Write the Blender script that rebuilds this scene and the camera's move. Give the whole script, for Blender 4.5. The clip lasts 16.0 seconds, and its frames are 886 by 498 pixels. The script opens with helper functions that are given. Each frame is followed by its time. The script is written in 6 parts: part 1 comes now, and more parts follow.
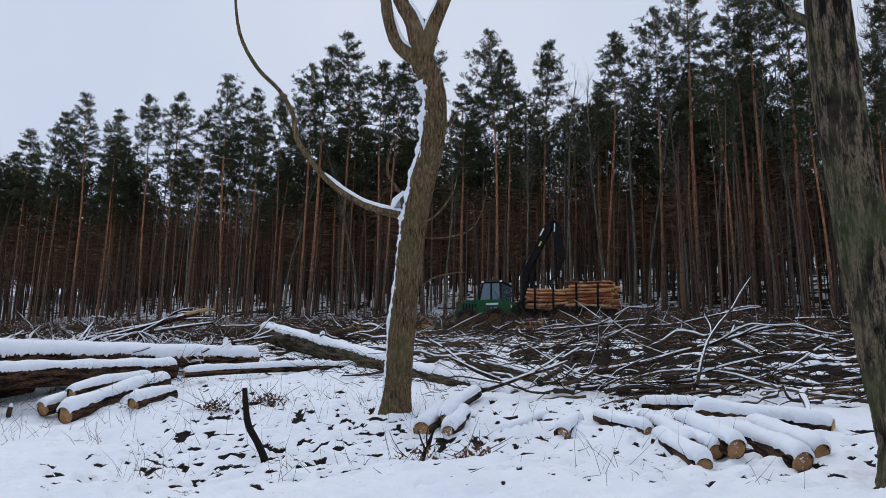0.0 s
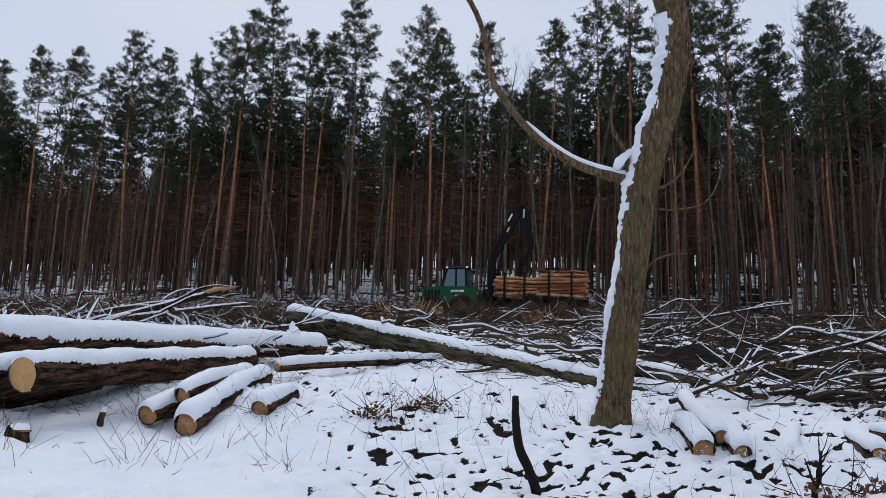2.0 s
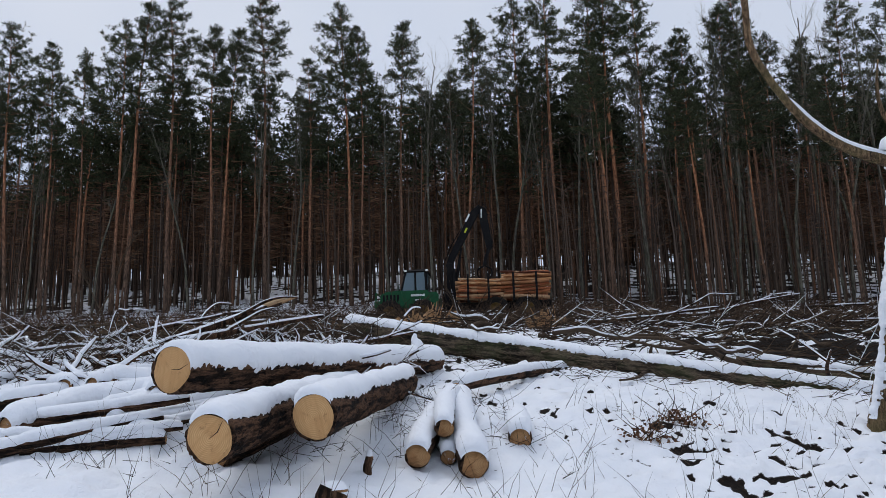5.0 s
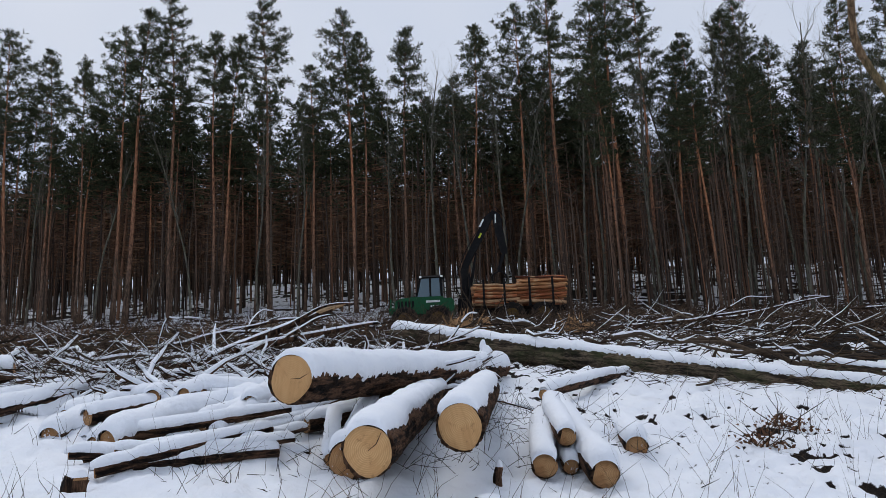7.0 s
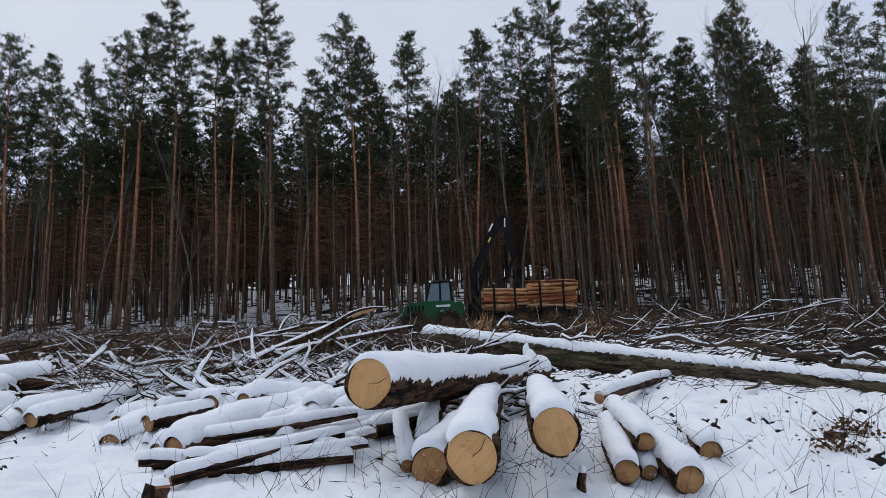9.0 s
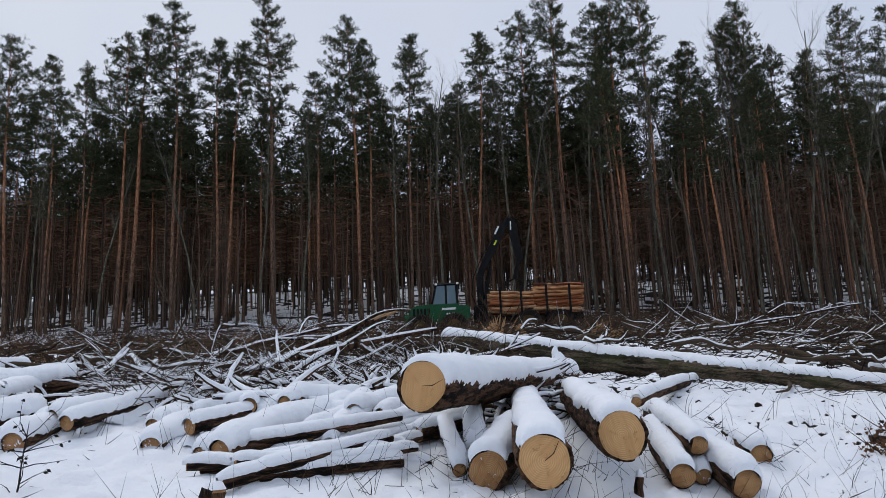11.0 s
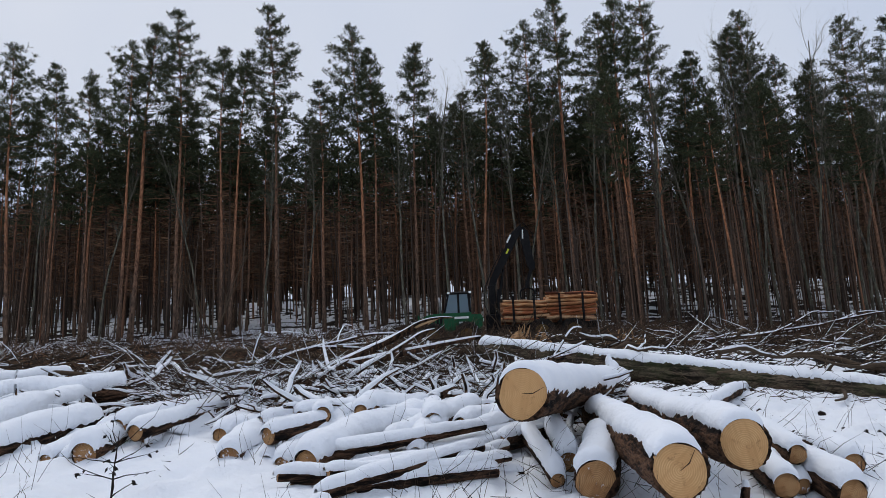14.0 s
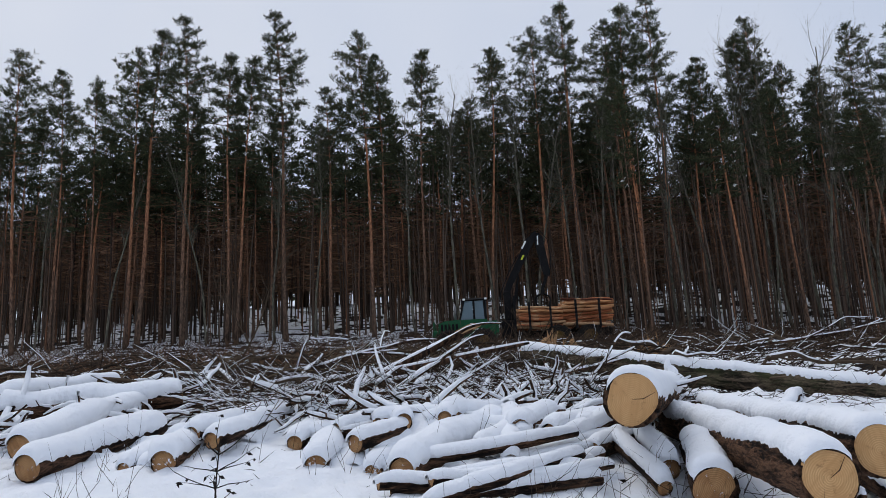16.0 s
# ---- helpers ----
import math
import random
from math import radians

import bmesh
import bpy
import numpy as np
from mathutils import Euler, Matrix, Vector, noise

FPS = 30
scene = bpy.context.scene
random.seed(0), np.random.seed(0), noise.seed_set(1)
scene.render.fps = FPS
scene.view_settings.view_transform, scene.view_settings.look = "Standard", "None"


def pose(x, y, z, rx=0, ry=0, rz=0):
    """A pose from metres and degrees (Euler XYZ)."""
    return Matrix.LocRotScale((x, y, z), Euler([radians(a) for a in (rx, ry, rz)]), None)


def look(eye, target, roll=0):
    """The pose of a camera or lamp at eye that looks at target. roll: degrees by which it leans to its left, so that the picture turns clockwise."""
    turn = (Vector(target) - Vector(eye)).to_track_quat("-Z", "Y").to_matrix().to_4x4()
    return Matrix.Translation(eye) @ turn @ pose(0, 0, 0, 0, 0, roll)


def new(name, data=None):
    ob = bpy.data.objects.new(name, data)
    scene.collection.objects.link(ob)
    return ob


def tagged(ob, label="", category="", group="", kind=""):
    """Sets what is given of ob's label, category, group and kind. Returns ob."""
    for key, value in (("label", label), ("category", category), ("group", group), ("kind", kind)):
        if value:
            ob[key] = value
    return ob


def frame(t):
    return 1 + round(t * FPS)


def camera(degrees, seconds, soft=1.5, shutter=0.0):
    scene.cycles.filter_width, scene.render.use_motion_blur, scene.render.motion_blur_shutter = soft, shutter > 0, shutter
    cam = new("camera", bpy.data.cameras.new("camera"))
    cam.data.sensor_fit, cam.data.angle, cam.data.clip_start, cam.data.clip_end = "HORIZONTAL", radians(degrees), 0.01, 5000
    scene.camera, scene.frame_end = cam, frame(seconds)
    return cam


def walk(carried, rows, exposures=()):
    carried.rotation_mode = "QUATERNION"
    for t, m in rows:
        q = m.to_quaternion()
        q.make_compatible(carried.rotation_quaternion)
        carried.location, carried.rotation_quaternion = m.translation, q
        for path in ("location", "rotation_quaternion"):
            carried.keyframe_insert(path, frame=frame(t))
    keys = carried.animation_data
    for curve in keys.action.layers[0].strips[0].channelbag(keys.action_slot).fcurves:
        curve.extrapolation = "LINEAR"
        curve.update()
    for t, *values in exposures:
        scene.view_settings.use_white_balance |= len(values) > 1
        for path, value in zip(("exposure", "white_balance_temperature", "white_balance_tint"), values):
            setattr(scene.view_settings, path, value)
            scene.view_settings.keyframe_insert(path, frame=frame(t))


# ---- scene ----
cam = camera(58.9, 16.0, soft=0.6)
METRES, EYE, TILT, LEAN, TURN = 14.0, 1.6, 0.0, 0.0, 0.0
ROWS = [
    (0.0, 0.0, 0.0, 0.0, -0.2, 11.23, -1.01),
    (0.5, -0.078, 0.0506, 0.0031, -3.68, 11.36, -1.46),
    (1.0, -0.1575, 0.1027, 0.0057, -7.22, 10.93, -2.28),
    (1.5, -0.2337, 0.1523, 0.009, -8.75, 10.57, -2.09),
    (2.0, -0.3069, 0.1974, 0.0112, -9.62, 10.49, -1.66),
    (2.5, -0.3728, 0.2395, 0.014, -11.88, 10.57, -0.93),
    (3.0, -0.4313, 0.2747, 0.0165, -14.39, 10.66, -0.13),
    (3.5, -0.4798, 0.3073, 0.0196, -17.09, 10.37, 0.53),
    (4.0, -0.5222, 0.3326, 0.0216, -18.14, 10.29, 1.05),
    (4.5, -0.558, 0.3522, 0.023, -18.54, 10.53, 1.46),
    (7.0, -0.6638, 0.4134, 0.0284, -19.55, 11.21, 2.37),
    (7.5, -0.6779, 0.4218, 0.0291, -19.65, 11.3, 2.45),
    (8.0, -0.6903, 0.4293, 0.0296, -19.78, 11.4, 2.5),
    (8.5, -0.7009, 0.4359, 0.0301, -19.88, 11.46, 2.54),
    (9.0, -0.71, 0.4407, 0.0303, -19.96, 11.56, 2.56),
    (11.5, -0.7484, 0.4646, 0.0321, -20.42, 11.8, 2.49),
    (12.0, -0.756, 0.4693, 0.0324, -20.5, 11.84, 2.5),
    (12.5, -0.7642, 0.4744, 0.0328, -20.56, 11.95, 2.54),
    (13.0, -0.7736, 0.4799, 0.0333, -20.62, 12.07, 2.57),
    (13.5, -0.7838, 0.4857, 0.0336, -20.7, 12.25, 2.61),
    (14.0, -0.7952, 0.492, 0.0338, -20.78, 12.45, 2.6),
    (14.5, -0.8073, 0.4995, 0.0346, -20.89, 12.61, 2.62),
    (15.0, -0.8204, 0.5068, 0.0351, -20.96, 12.75, 2.66),
    (15.5, -0.8344, 0.5161, 0.0358, -20.99, 12.84, 2.69),
    (16.0, -0.8497, 0.5253, 0.0362, -21.03, 12.96, 2.72),
]
walk(cam, [(t, pose(0, 0, EYE, TILT, LEAN, TURN) @ pose(METRES * x, METRES * y, METRES * z, 90 + pitch, roll, yaw)) for t, x, y, z, yaw, pitch, roll in ROWS],
     ((0.0, scene.view_settings.exposure, 6450, 10), (3.0, scene.view_settings.exposure, 6530, 10), (7.0, scene.view_settings.exposure, 6630, 10), (16.0, scene.view_settings.exposure, 6660, 10)))


# ---- world, sun, exposure ----
world = bpy.data.worlds.new("winter_sky")
scene.world = world
world.use_nodes = True
wn, wl = world.node_tree.nodes, world.node_tree.links
wn.clear()
w_out = wn.new("ShaderNodeOutputWorld")
w_bg = wn.new("ShaderNodeBackground")
w_sky = wn.new("ShaderNodeTexSky")
w_sky.sky_type = "NISHITA"
w_sky.sun_disc = False
w_sky.sun_elevation, w_sky.sun_rotation = radians(64), radians(-27)
w_sky.air_density, w_sky.dust_density = 1.0, 3.0
w_dim = wn.new("ShaderNodeVectorMath")
w_dim.operation = "SCALE"
w_dim.inputs["Scale"].default_value = 0.08
w_coord = wn.new("ShaderNodeTexCoord")
w_noise = wn.new("ShaderNodeTexNoise")
w_noise.inputs["Scale"].default_value = 1.6
w_noise.inputs["Detail"].default_value = 4
w_ramp = wn.new("ShaderNodeValToRGB")
w_ramp.color_ramp.elements[0].position, w_ramp.color_ramp.elements[1].position = 0.3, 0.75
w_ramp.color_ramp.elements[0].color = (0.51, 0.605, 0.80, 1)
w_ramp.color_ramp.elements[1].color = (0.70, 0.755, 0.87, 1)
w_mix = wn.new("ShaderNodeMix")
w_mix.data_type = "RGBA"
w_mix.inputs["Factor"].default_value = 0.9
wl.new(w_coord.outputs["Generated"], w_noise.inputs["Vector"])
wl.new(w_noise.outputs["Fac"], w_ramp.inputs["Fac"])
wl.new(w_sky.outputs["Color"], w_dim.inputs[0])
wl.new(w_dim.outputs["Vector"], w_mix.inputs["A"])
wl.new(w_ramp.outputs["Color"], w_mix.inputs["B"])
wl.new(w_mix.outputs["Result"], w_bg.inputs["Color"])
w_bg.inputs["Strength"].default_value = 1.0
wl.new(w_bg.outputs["Background"], w_out.inputs["Surface"])
sun_data = bpy.data.lights.new("sun", "SUN")
sun_data.energy, sun_data.angle, sun_data.color = 0.9, radians(40), (1.0, 0.94, 0.86)
sun = new("sun", sun_data)
sun.matrix_world = look((-15, 30, 70), (0, 0, 0))

# ---- materials ----


def material(name, base, rough=0.85, metal=0.0):
    m = bpy.data.materials.new(name)
    m.use_nodes = True
    b = m.node_tree.nodes["Principled BSDF"]
    b.inputs["Base Color"].default_value = (*base, 1)
    b.inputs["Roughness"].default_value = rough
    b.inputs["Metallic"].default_value = metal
    b.inputs["Specular IOR Level"].default_value = 0.12
    return m


def tex(m, kind, scale, detail=4.0, stretch=(1, 1, 1), rough=0.6, coord="Object"):
    """A texture node in metres, stretched along the object's axes."""
    n, l = m.node_tree.nodes, m.node_tree.links
    c = n.new("ShaderNodeTexCoord")
    p = n.new("ShaderNodeMapping")
    p.inputs["Scale"].default_value = stretch
    t = n.new(kind)
    t.inputs["Scale"].default_value = scale
    if kind == "ShaderNodeTexNoise":
        t.inputs["Detail"].default_value = detail
        t.inputs["Roughness"].default_value = rough
    l.new(c.outputs[coord], p.inputs["Vector"])
    l.new(p.outputs["Vector"], t.inputs["Vector"])
    return t.outputs["Distance"] if kind == "ShaderNodeTexVoronoi" else t.outputs["Fac"]


def ramp(m, fac, stops):
    r = m.node_tree.nodes.new("ShaderNodeValToRGB")
    e = r.color_ramp.elements
    while len(e) < len(stops):
        e.new(0.5)
    for el, (pos, col) in zip(e, stops):
        el.position = pos
        el.color = (*col, 1)
    m.node_tree.links.new(fac, r.inputs["Fac"])
    return r.outputs["Color"]


def mix(m, fac, a, b, mode="MIX"):
    k = m.node_tree.nodes.new("ShaderNodeMix")
    k.data_type, k.blend_type = "RGBA", mode
    for key, v in (("Factor", fac), ("A", a), ("B", b)):
        sock = [s for s in k.inputs if s.name == key and (s.type == ("VALUE" if key == "Factor" else "RGBA"))][0]
        if isinstance(v, (int, float)):
            sock.default_value = v
        elif isinstance(v, tuple):
            sock.default_value = (*v, 1)
        else:
            m.node_tree.links.new(v, sock)
    return [s for s in k.outputs if s.type == "RGBA"][0]


def math_node(m, op, a, b=0.0):
    k = m.node_tree.nodes.new("ShaderNodeMath")
    k.operation = op
    for sock, v in zip(k.inputs, (a, b)):
        if isinstance(v, (int, float)):
            sock.default_value = v
        else:
            m.node_tree.links.new(v, sock)
    return k.outputs[0]


def bump(m, height, strength, dist):
    k = m.node_tree.nodes.new("ShaderNodeBump")
    k.inputs["Strength"].default_value = strength
    k.inputs["Distance"].default_value = dist
    m.node_tree.links.new(height, k.inputs["Height"])
    m.node_tree.links.new(k.outputs["Normal"], m.node_tree.nodes["Principled BSDF"].inputs["Normal"])


def colour(m, sock):
    m.node_tree.links.new(sock, m.node_tree.nodes["Principled BSDF"].inputs["Base Color"])


def per_object(m):
    return m.node_tree.nodes.new("ShaderNodeObjectInfo").outputs["Random"]


def per_piece(m):
    return m.node_tree.nodes.new("ShaderNodeNewGeometry").outputs["Random Per Island"]


def height_of(m):
    c = m.node_tree.nodes.new("ShaderNodeTexCoord")
    s = m.node_tree.nodes.new("ShaderNodeSeparateXYZ")
    m.node_tree.links.new(c.outputs["Object"], s.inputs[0])
    return s.outputs["Z"]


def make_snow():
    m = material("snow", (0.84, 0.87, 0.92), 0.75)
    colour(m, ramp(m, tex(m, "ShaderNodeTexNoise", 1.7), [(0.3, (0.83, 0.865, 0.92)), (0.7, (0.89, 0.915, 0.95))]))
    h = math_node(m, "ADD", tex(m, "ShaderNodeTexNoise", 9, 5), math_node(m, "MULTIPLY", tex(m, "ShaderNodeTexNoise", 90, 3), 0.15))
    h = math_node(m, "ADD", h, math_node(m, "MULTIPLY", tex(m, "ShaderNodeTexNoise", 28, 4, rough=0.7), 0.35))
    bump(m, h, 0.8, 0.035)
    return m


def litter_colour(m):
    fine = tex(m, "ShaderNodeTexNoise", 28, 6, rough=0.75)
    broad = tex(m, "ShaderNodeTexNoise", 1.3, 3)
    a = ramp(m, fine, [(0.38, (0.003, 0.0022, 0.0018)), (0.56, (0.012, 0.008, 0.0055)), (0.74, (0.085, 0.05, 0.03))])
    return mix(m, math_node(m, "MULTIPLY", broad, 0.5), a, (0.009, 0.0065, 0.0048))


def make_ground():
    """Snow over dead leaves and soil; the attribute 'bare' says where the snow is gone."""
    m = material("snowy_forest_ground", (0.8, 0.8, 0.8), 0.85)
    at = m.node_tree.nodes.new("ShaderNodeAttribute")
    at.attribute_name = "bare"
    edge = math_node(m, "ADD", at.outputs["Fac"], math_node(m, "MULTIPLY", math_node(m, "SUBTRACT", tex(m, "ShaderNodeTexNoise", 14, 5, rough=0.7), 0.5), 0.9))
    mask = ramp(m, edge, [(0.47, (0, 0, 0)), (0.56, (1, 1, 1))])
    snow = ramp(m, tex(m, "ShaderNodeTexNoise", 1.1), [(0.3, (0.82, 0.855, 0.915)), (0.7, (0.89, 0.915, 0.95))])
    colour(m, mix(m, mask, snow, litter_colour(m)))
    h = math_node(m, "ADD", tex(m, "ShaderNodeTexNoise", 7, 5), math_node(m, "MULTIPLY", tex(m, "ShaderNodeTexNoise", 60, 4), 0.2))
    h = math_node(m, "ADD", h, math_node(m, "MULTIPLY", tex(m, "ShaderNodeTexNoise", 22, 4, rough=0.7), 0.35))
    bump(m, h, 0.9, 0.04)
    return m


def make_bark(name, dark, light, moss=None, scale=16, deep=0.03, tint=0.25, edge=0.06):
    """Furrowed bark that runs along the object's z."""
    m = material(name, light, 0.92)
    ridge = tex(m, "ShaderNodeTexNoise", scale, 5, (1, 1, 0.16), 0.65)
    fine = tex(m, "ShaderNodeTexNoise", scale * 4, 4, (1, 1, 0.3))
    c = ramp(m, ridge, [(0.5 - edge, dark), (0.5, tuple(0.45 * (a + b) for a, b in zip(dark, light))), (0.5 + edge, light)])
    c = mix(m, ramp(m, fine, [(0.45, (0, 0, 0)), (0.6, (0.6, 0.6, 0.6))]), c, dark)
    broad = tex(m, "ShaderNodeTexNoise", 2.3, 4)
    c = mix(m, ramp(m, broad, [(0.45, (0, 0, 0)), (0.7, (0.28, 0.28, 0.28))]), c, light)
    if moss:
        c = mix(m, ramp(m, tex(m, "ShaderNodeTexNoise", 1.6, 4), [(0.46, (0, 0, 0)), (0.66, (0.6, 0.6, 0.6))]), c, moss)
    c = mix(m, math_node(m, "MULTIPLY", per_object(m), tint), c, dark)
    colour(m, c)
    bump(m, math_node(m, "ADD", ridge, math_node(m, "MULTIPLY", fine, 0.25)), 0.9, deep)
    return m


def make_pine_bark():
    """Grey plates at the foot, flaking orange higher up."""
    m = material("pine_bark", (0.2, 0.12, 0.08), 0.9)
    plates = tex(m, "ShaderNodeTexNoise", 9, 5, (1, 1, 0.3), 0.7)
    patch = tex(m, "ShaderNodeTexNoise", 1.1, 4, (1, 1, 0.5))
    low = ramp(m, plates, [(0.38, (0.036, 0.026, 0.02)), (0.62, (0.19, 0.125, 0.088))])
    high = ramp(m, plates, [(0.38, (0.15, 0.065, 0.036)), (0.62, (0.50, 0.22, 0.11))])
    z = math_node(m, "ADD", height_of(m), math_node(m, "MULTIPLY", patch, 9.0))
    f = ramp(m, math_node(m, "MULTIPLY", z, 0.04), [(0.30, (0.05, 0.05, 0.05)), (0.6, (1, 1, 1))])
    r = per_object(m)
    f = math_node(m, "MULTIPLY", f, ramp(m, r, [(0.2, (0.3, 0.3, 0.3)), (0.7, (1, 1, 1))]))
    colour(m, mix(m, f, low, high))
    bump(m, plates, 0.8, 0.03)
    return m


def make_needles():
    m = material("pine_needles", (0.04, 0.07, 0.04), 0.7)
    c = ramp(m, per_piece(m), [(0.0, (0.022, 0.029, 0.015)), (0.5, (0.051, 0.062, 0.031)), (1.0, (0.10, 0.11, 0.053))])
    colour(m, mix(m, math_node(m, "MULTIPLY", per_object(m), 0.4), c, (0.03, 0.035, 0.02)))
    return m


def make_twig(name, stops, rough=0.9):
    m = material(name, stops[0][1], rough)
    c = ramp(m, per_piece(m), stops)
    n = tex(m, "ShaderNodeTexNoise", 25, 4)
    colour(m, mix(m, math_node(m, "MULTIPLY", n, 0.6), c, tuple(0.35 * v for v in stops[0][1])))
    bump(m, n, 0.5, 0.01)
    return m


def make_cut(name, pale, ring, heart, stuck=0.0):
    """End grain: rings about the object's z axis, radial checks, saw marks."""
    m = material(name, pale, 0.8)
    n, l = m.node_tree.nodes, m.node_tree.links
    w = n.new("ShaderNodeTexWave")
    w.wave_type, w.rings_direction = "RINGS", "Z"
    w.inputs["Scale"].default_value = 22
    w.inputs["Distortion"].default_value = 2.2
    w.inputs["Detail"].default_value = 2
    w.inputs["Detail Scale"].default_value = 1.5
    c = n.new("ShaderNodeTexCoord")
    l.new(c.outputs["Object"], w.inputs["Vector"])
    blot = tex(m, "ShaderNodeTexNoise", 7, 4)
    a = mix(m, math_node(m, "MULTIPLY", w.outputs["Fac"], 0.7), pale, ring)
    a = mix(m, ramp(m, blot, [(0.38, (0, 0, 0)), (0.62, (0.8, 0.8, 0.8))]), a, heart)
    a = mix(m, ramp(m, tex(m, "ShaderNodeTexNoise", 30, 5, (1, 0.12, 1)), [(0.45, (0, 0, 0)), (0.7, (0.6, 0.6, 0.6))]), a, ring)
    fleck = tex(m, "ShaderNodeTexNoise", 16, 6, rough=0.75)
    a = mix(m, ramp(m, fleck, [(0.56, (0, 0, 0)), (0.68, (0.7, 0.7, 0.7))]), a, tuple(0.45 * v for v in ring))
    a = mix(m, math_node(m, "MULTIPLY", per_object(m), 0.35), a, heart)
    if stuck:
        crust = math_node(m, "ADD", tex(m, "ShaderNodeTexNoise", 26, 5, rough=0.7), math_node(m, "MULTIPLY", per_object(m), stuck))
        a = mix(m, ramp(m, crust, [(0.72, (0, 0, 0)), (0.78, (1, 1, 1))]), a, (0.85, 0.88, 0.93))
    colour(m, a)
    bump(m, tex(m, "ShaderNodeTexNoise", 40, 4, (1, 0.2, 1)), 0.4, 0.006)
    return m


def make_paint(name, base, wear, rough=0.45, metal=0.0):
    m = material(name, base, rough, metal)
    n = tex(m, "ShaderNodeTexNoise", 3.5, 6, rough=0.75)
    c = mix(m, ramp(m, n, [(0.5, (0, 0, 0)), (0.72, (0.8, 0.8, 0.8))]), base, wear)
    colour(m, c)
    bump(m, tex(m, "ShaderNodeTexNoise", 40, 3), 0.15, 0.004)
    return m


SNOW = make_snow()
GROUND = make_ground()
OAK_BARK = make_bark("oak_bark", (0.020, 0.014, 0.009), (0.36, 0.235, 0.135), (0.15, 0.14, 0.06), 34, 0.07, 0.0, 0.15)
LOG_BARK = make_bark("log_bark", (0.005, 0.0038, 0.0032), (0.145, 0.078, 0.046), None, 17, 0.06)
MOSSY_BARK = make_bark("mossy_bark", (0.010, 0.0085, 0.007), (0.19, 0.145, 0.10), (0.075, 0.090, 0.035), 15, 0.05)
GREY_BARK = make_bark("grey_bark", (0.045, 0.041, 0.033), (0.20, 0.178, 0.142), (0.12, 0.13, 0.075), 10, 0.015)
PALE_WOOD = make_twig("barked_branch", [(0.0, (0.025, 0.018, 0.013)), (0.5, (0.075, 0.052, 0.036)), (1.0, (0.23, 0.17, 0.11))])
DARK_TWIG = make_twig("dark_twig", [(0.0, (0.018, 0.012, 0.009)), (0.6, (0.06, 0.038, 0.025)), (1.0, (0.19, 0.125, 0.078))])
BLACK_STICK = make_twig("black_stick", [(0.0, (0.012, 0.010, 0.009)), (1.0, (0.03, 0.024, 0.02))])
BRUSH = make_twig("brown_brush", [(0.0, (0.04, 0.026, 0.019)), (0.6, (0.10, 0.062, 0.042)), (1.0, (0.21, 0.135, 0.085))])
FOREST_TWIG = make_twig("dead_pine_twig", [(0.0, (0.085, 0.046, 0.030)), (0.6, (0.20, 0.108, 0.064)), (1.0, (0.36, 0.205, 0.115))])
DEAD_LEAF = make_twig("dead_leaf", [(0.0, (0.10, 0.05, 0.03)), (0.6, (0.20, 0.10, 0.055)), (1.0, (0.30, 0.17, 0.09))])
BRACKEN = make_twig("withered_bracken", [(0.0, (0.11, 0.055, 0.03)), (0.6, (0.20, 0.105, 0.055)), (1.0, (0.30, 0.17, 0.09))])
PINE_BARK = make_pine_bark()
NEEDLES = make_needles()
OAK_CUT = make_cut("oak_end_grain", (0.66, 0.41, 0.195), (0.42, 0.23, 0.095), (0.54, 0.30, 0.13))
SMALL_CUT = make_cut("weathered_end_grain", (0.52, 0.31, 0.145), (0.20, 0.105, 0.05), (0.30, 0.145, 0.06), 0.19)
TORN_WOOD = make_twig("torn_wood", [(0.0, (0.55, 0.36, 0.19)), (0.6, (0.42, 0.24, 0.12)), (1.0, (0.62, 0.45, 0.28))])
PINE_CUT = make_cut("pine_end_grain", (0.66, 0.44, 0.24), (0.50, 0.27, 0.12), (0.55, 0.30, 0.14))
def make_load_bark():
    m = material("pine_load_bark", (0.3, 0.15, 0.08), 0.85)
    c = ramp(m, per_object(m), [(0.0, (0.08, 0.028, 0.018)), (0.3, (0.40, 0.13, 0.055)), (0.55, (0.60, 0.30, 0.13)), (0.75, (0.25, 0.085, 0.04)), (1.0, (0.70, 0.45, 0.25))])
    flakes = tex(m, "ShaderNodeTexNoise", 9, 5, (0.3, 1, 1), 0.7)
    c = mix(m, ramp(m, flakes, [(0.46, (0, 0, 0)), (0.66, (0.5, 0.5, 0.5))]), c, (0.07, 0.03, 0.02))
    c = mix(m, ramp(m, tex(m, "ShaderNodeTexNoise", 5, 4, (0.4, 1, 1)), [(0.58, (0, 0, 0)), (0.7, (0.7, 0.7, 0.7))]), c, (0.55, 0.36, 0.20))
    colour(m, c)
    bump(m, flakes, 0.5, 0.012)
    return m


LOAD_BARK = make_load_bark()
GREEN = make_paint("green_machine_paint", (0.012, 0.085, 0.035), (0.015, 0.03, 0.015))
YELLOW = make_paint("yellow_rim_paint", (0.16, 0.10, 0.03), (0.05, 0.035, 0.025))
BLACK = make_paint("black_steel", (0.008, 0.008, 0.009), (0.022, 0.02, 0.018), 0.75)
STEEL = make_paint("worn_steel", (0.30, 0.30, 0.30), (0.12, 0.11, 0.10), 0.4, 0.8)
RUBBER = make_paint("muddy_rubber", (0.016, 0.015, 0.014), (0.06, 0.045, 0.032), 0.9)
WHITE_MARK = make_paint("white_sticker", (0.72, 0.74, 0.72), (0.4, 0.42, 0.4), 0.5)
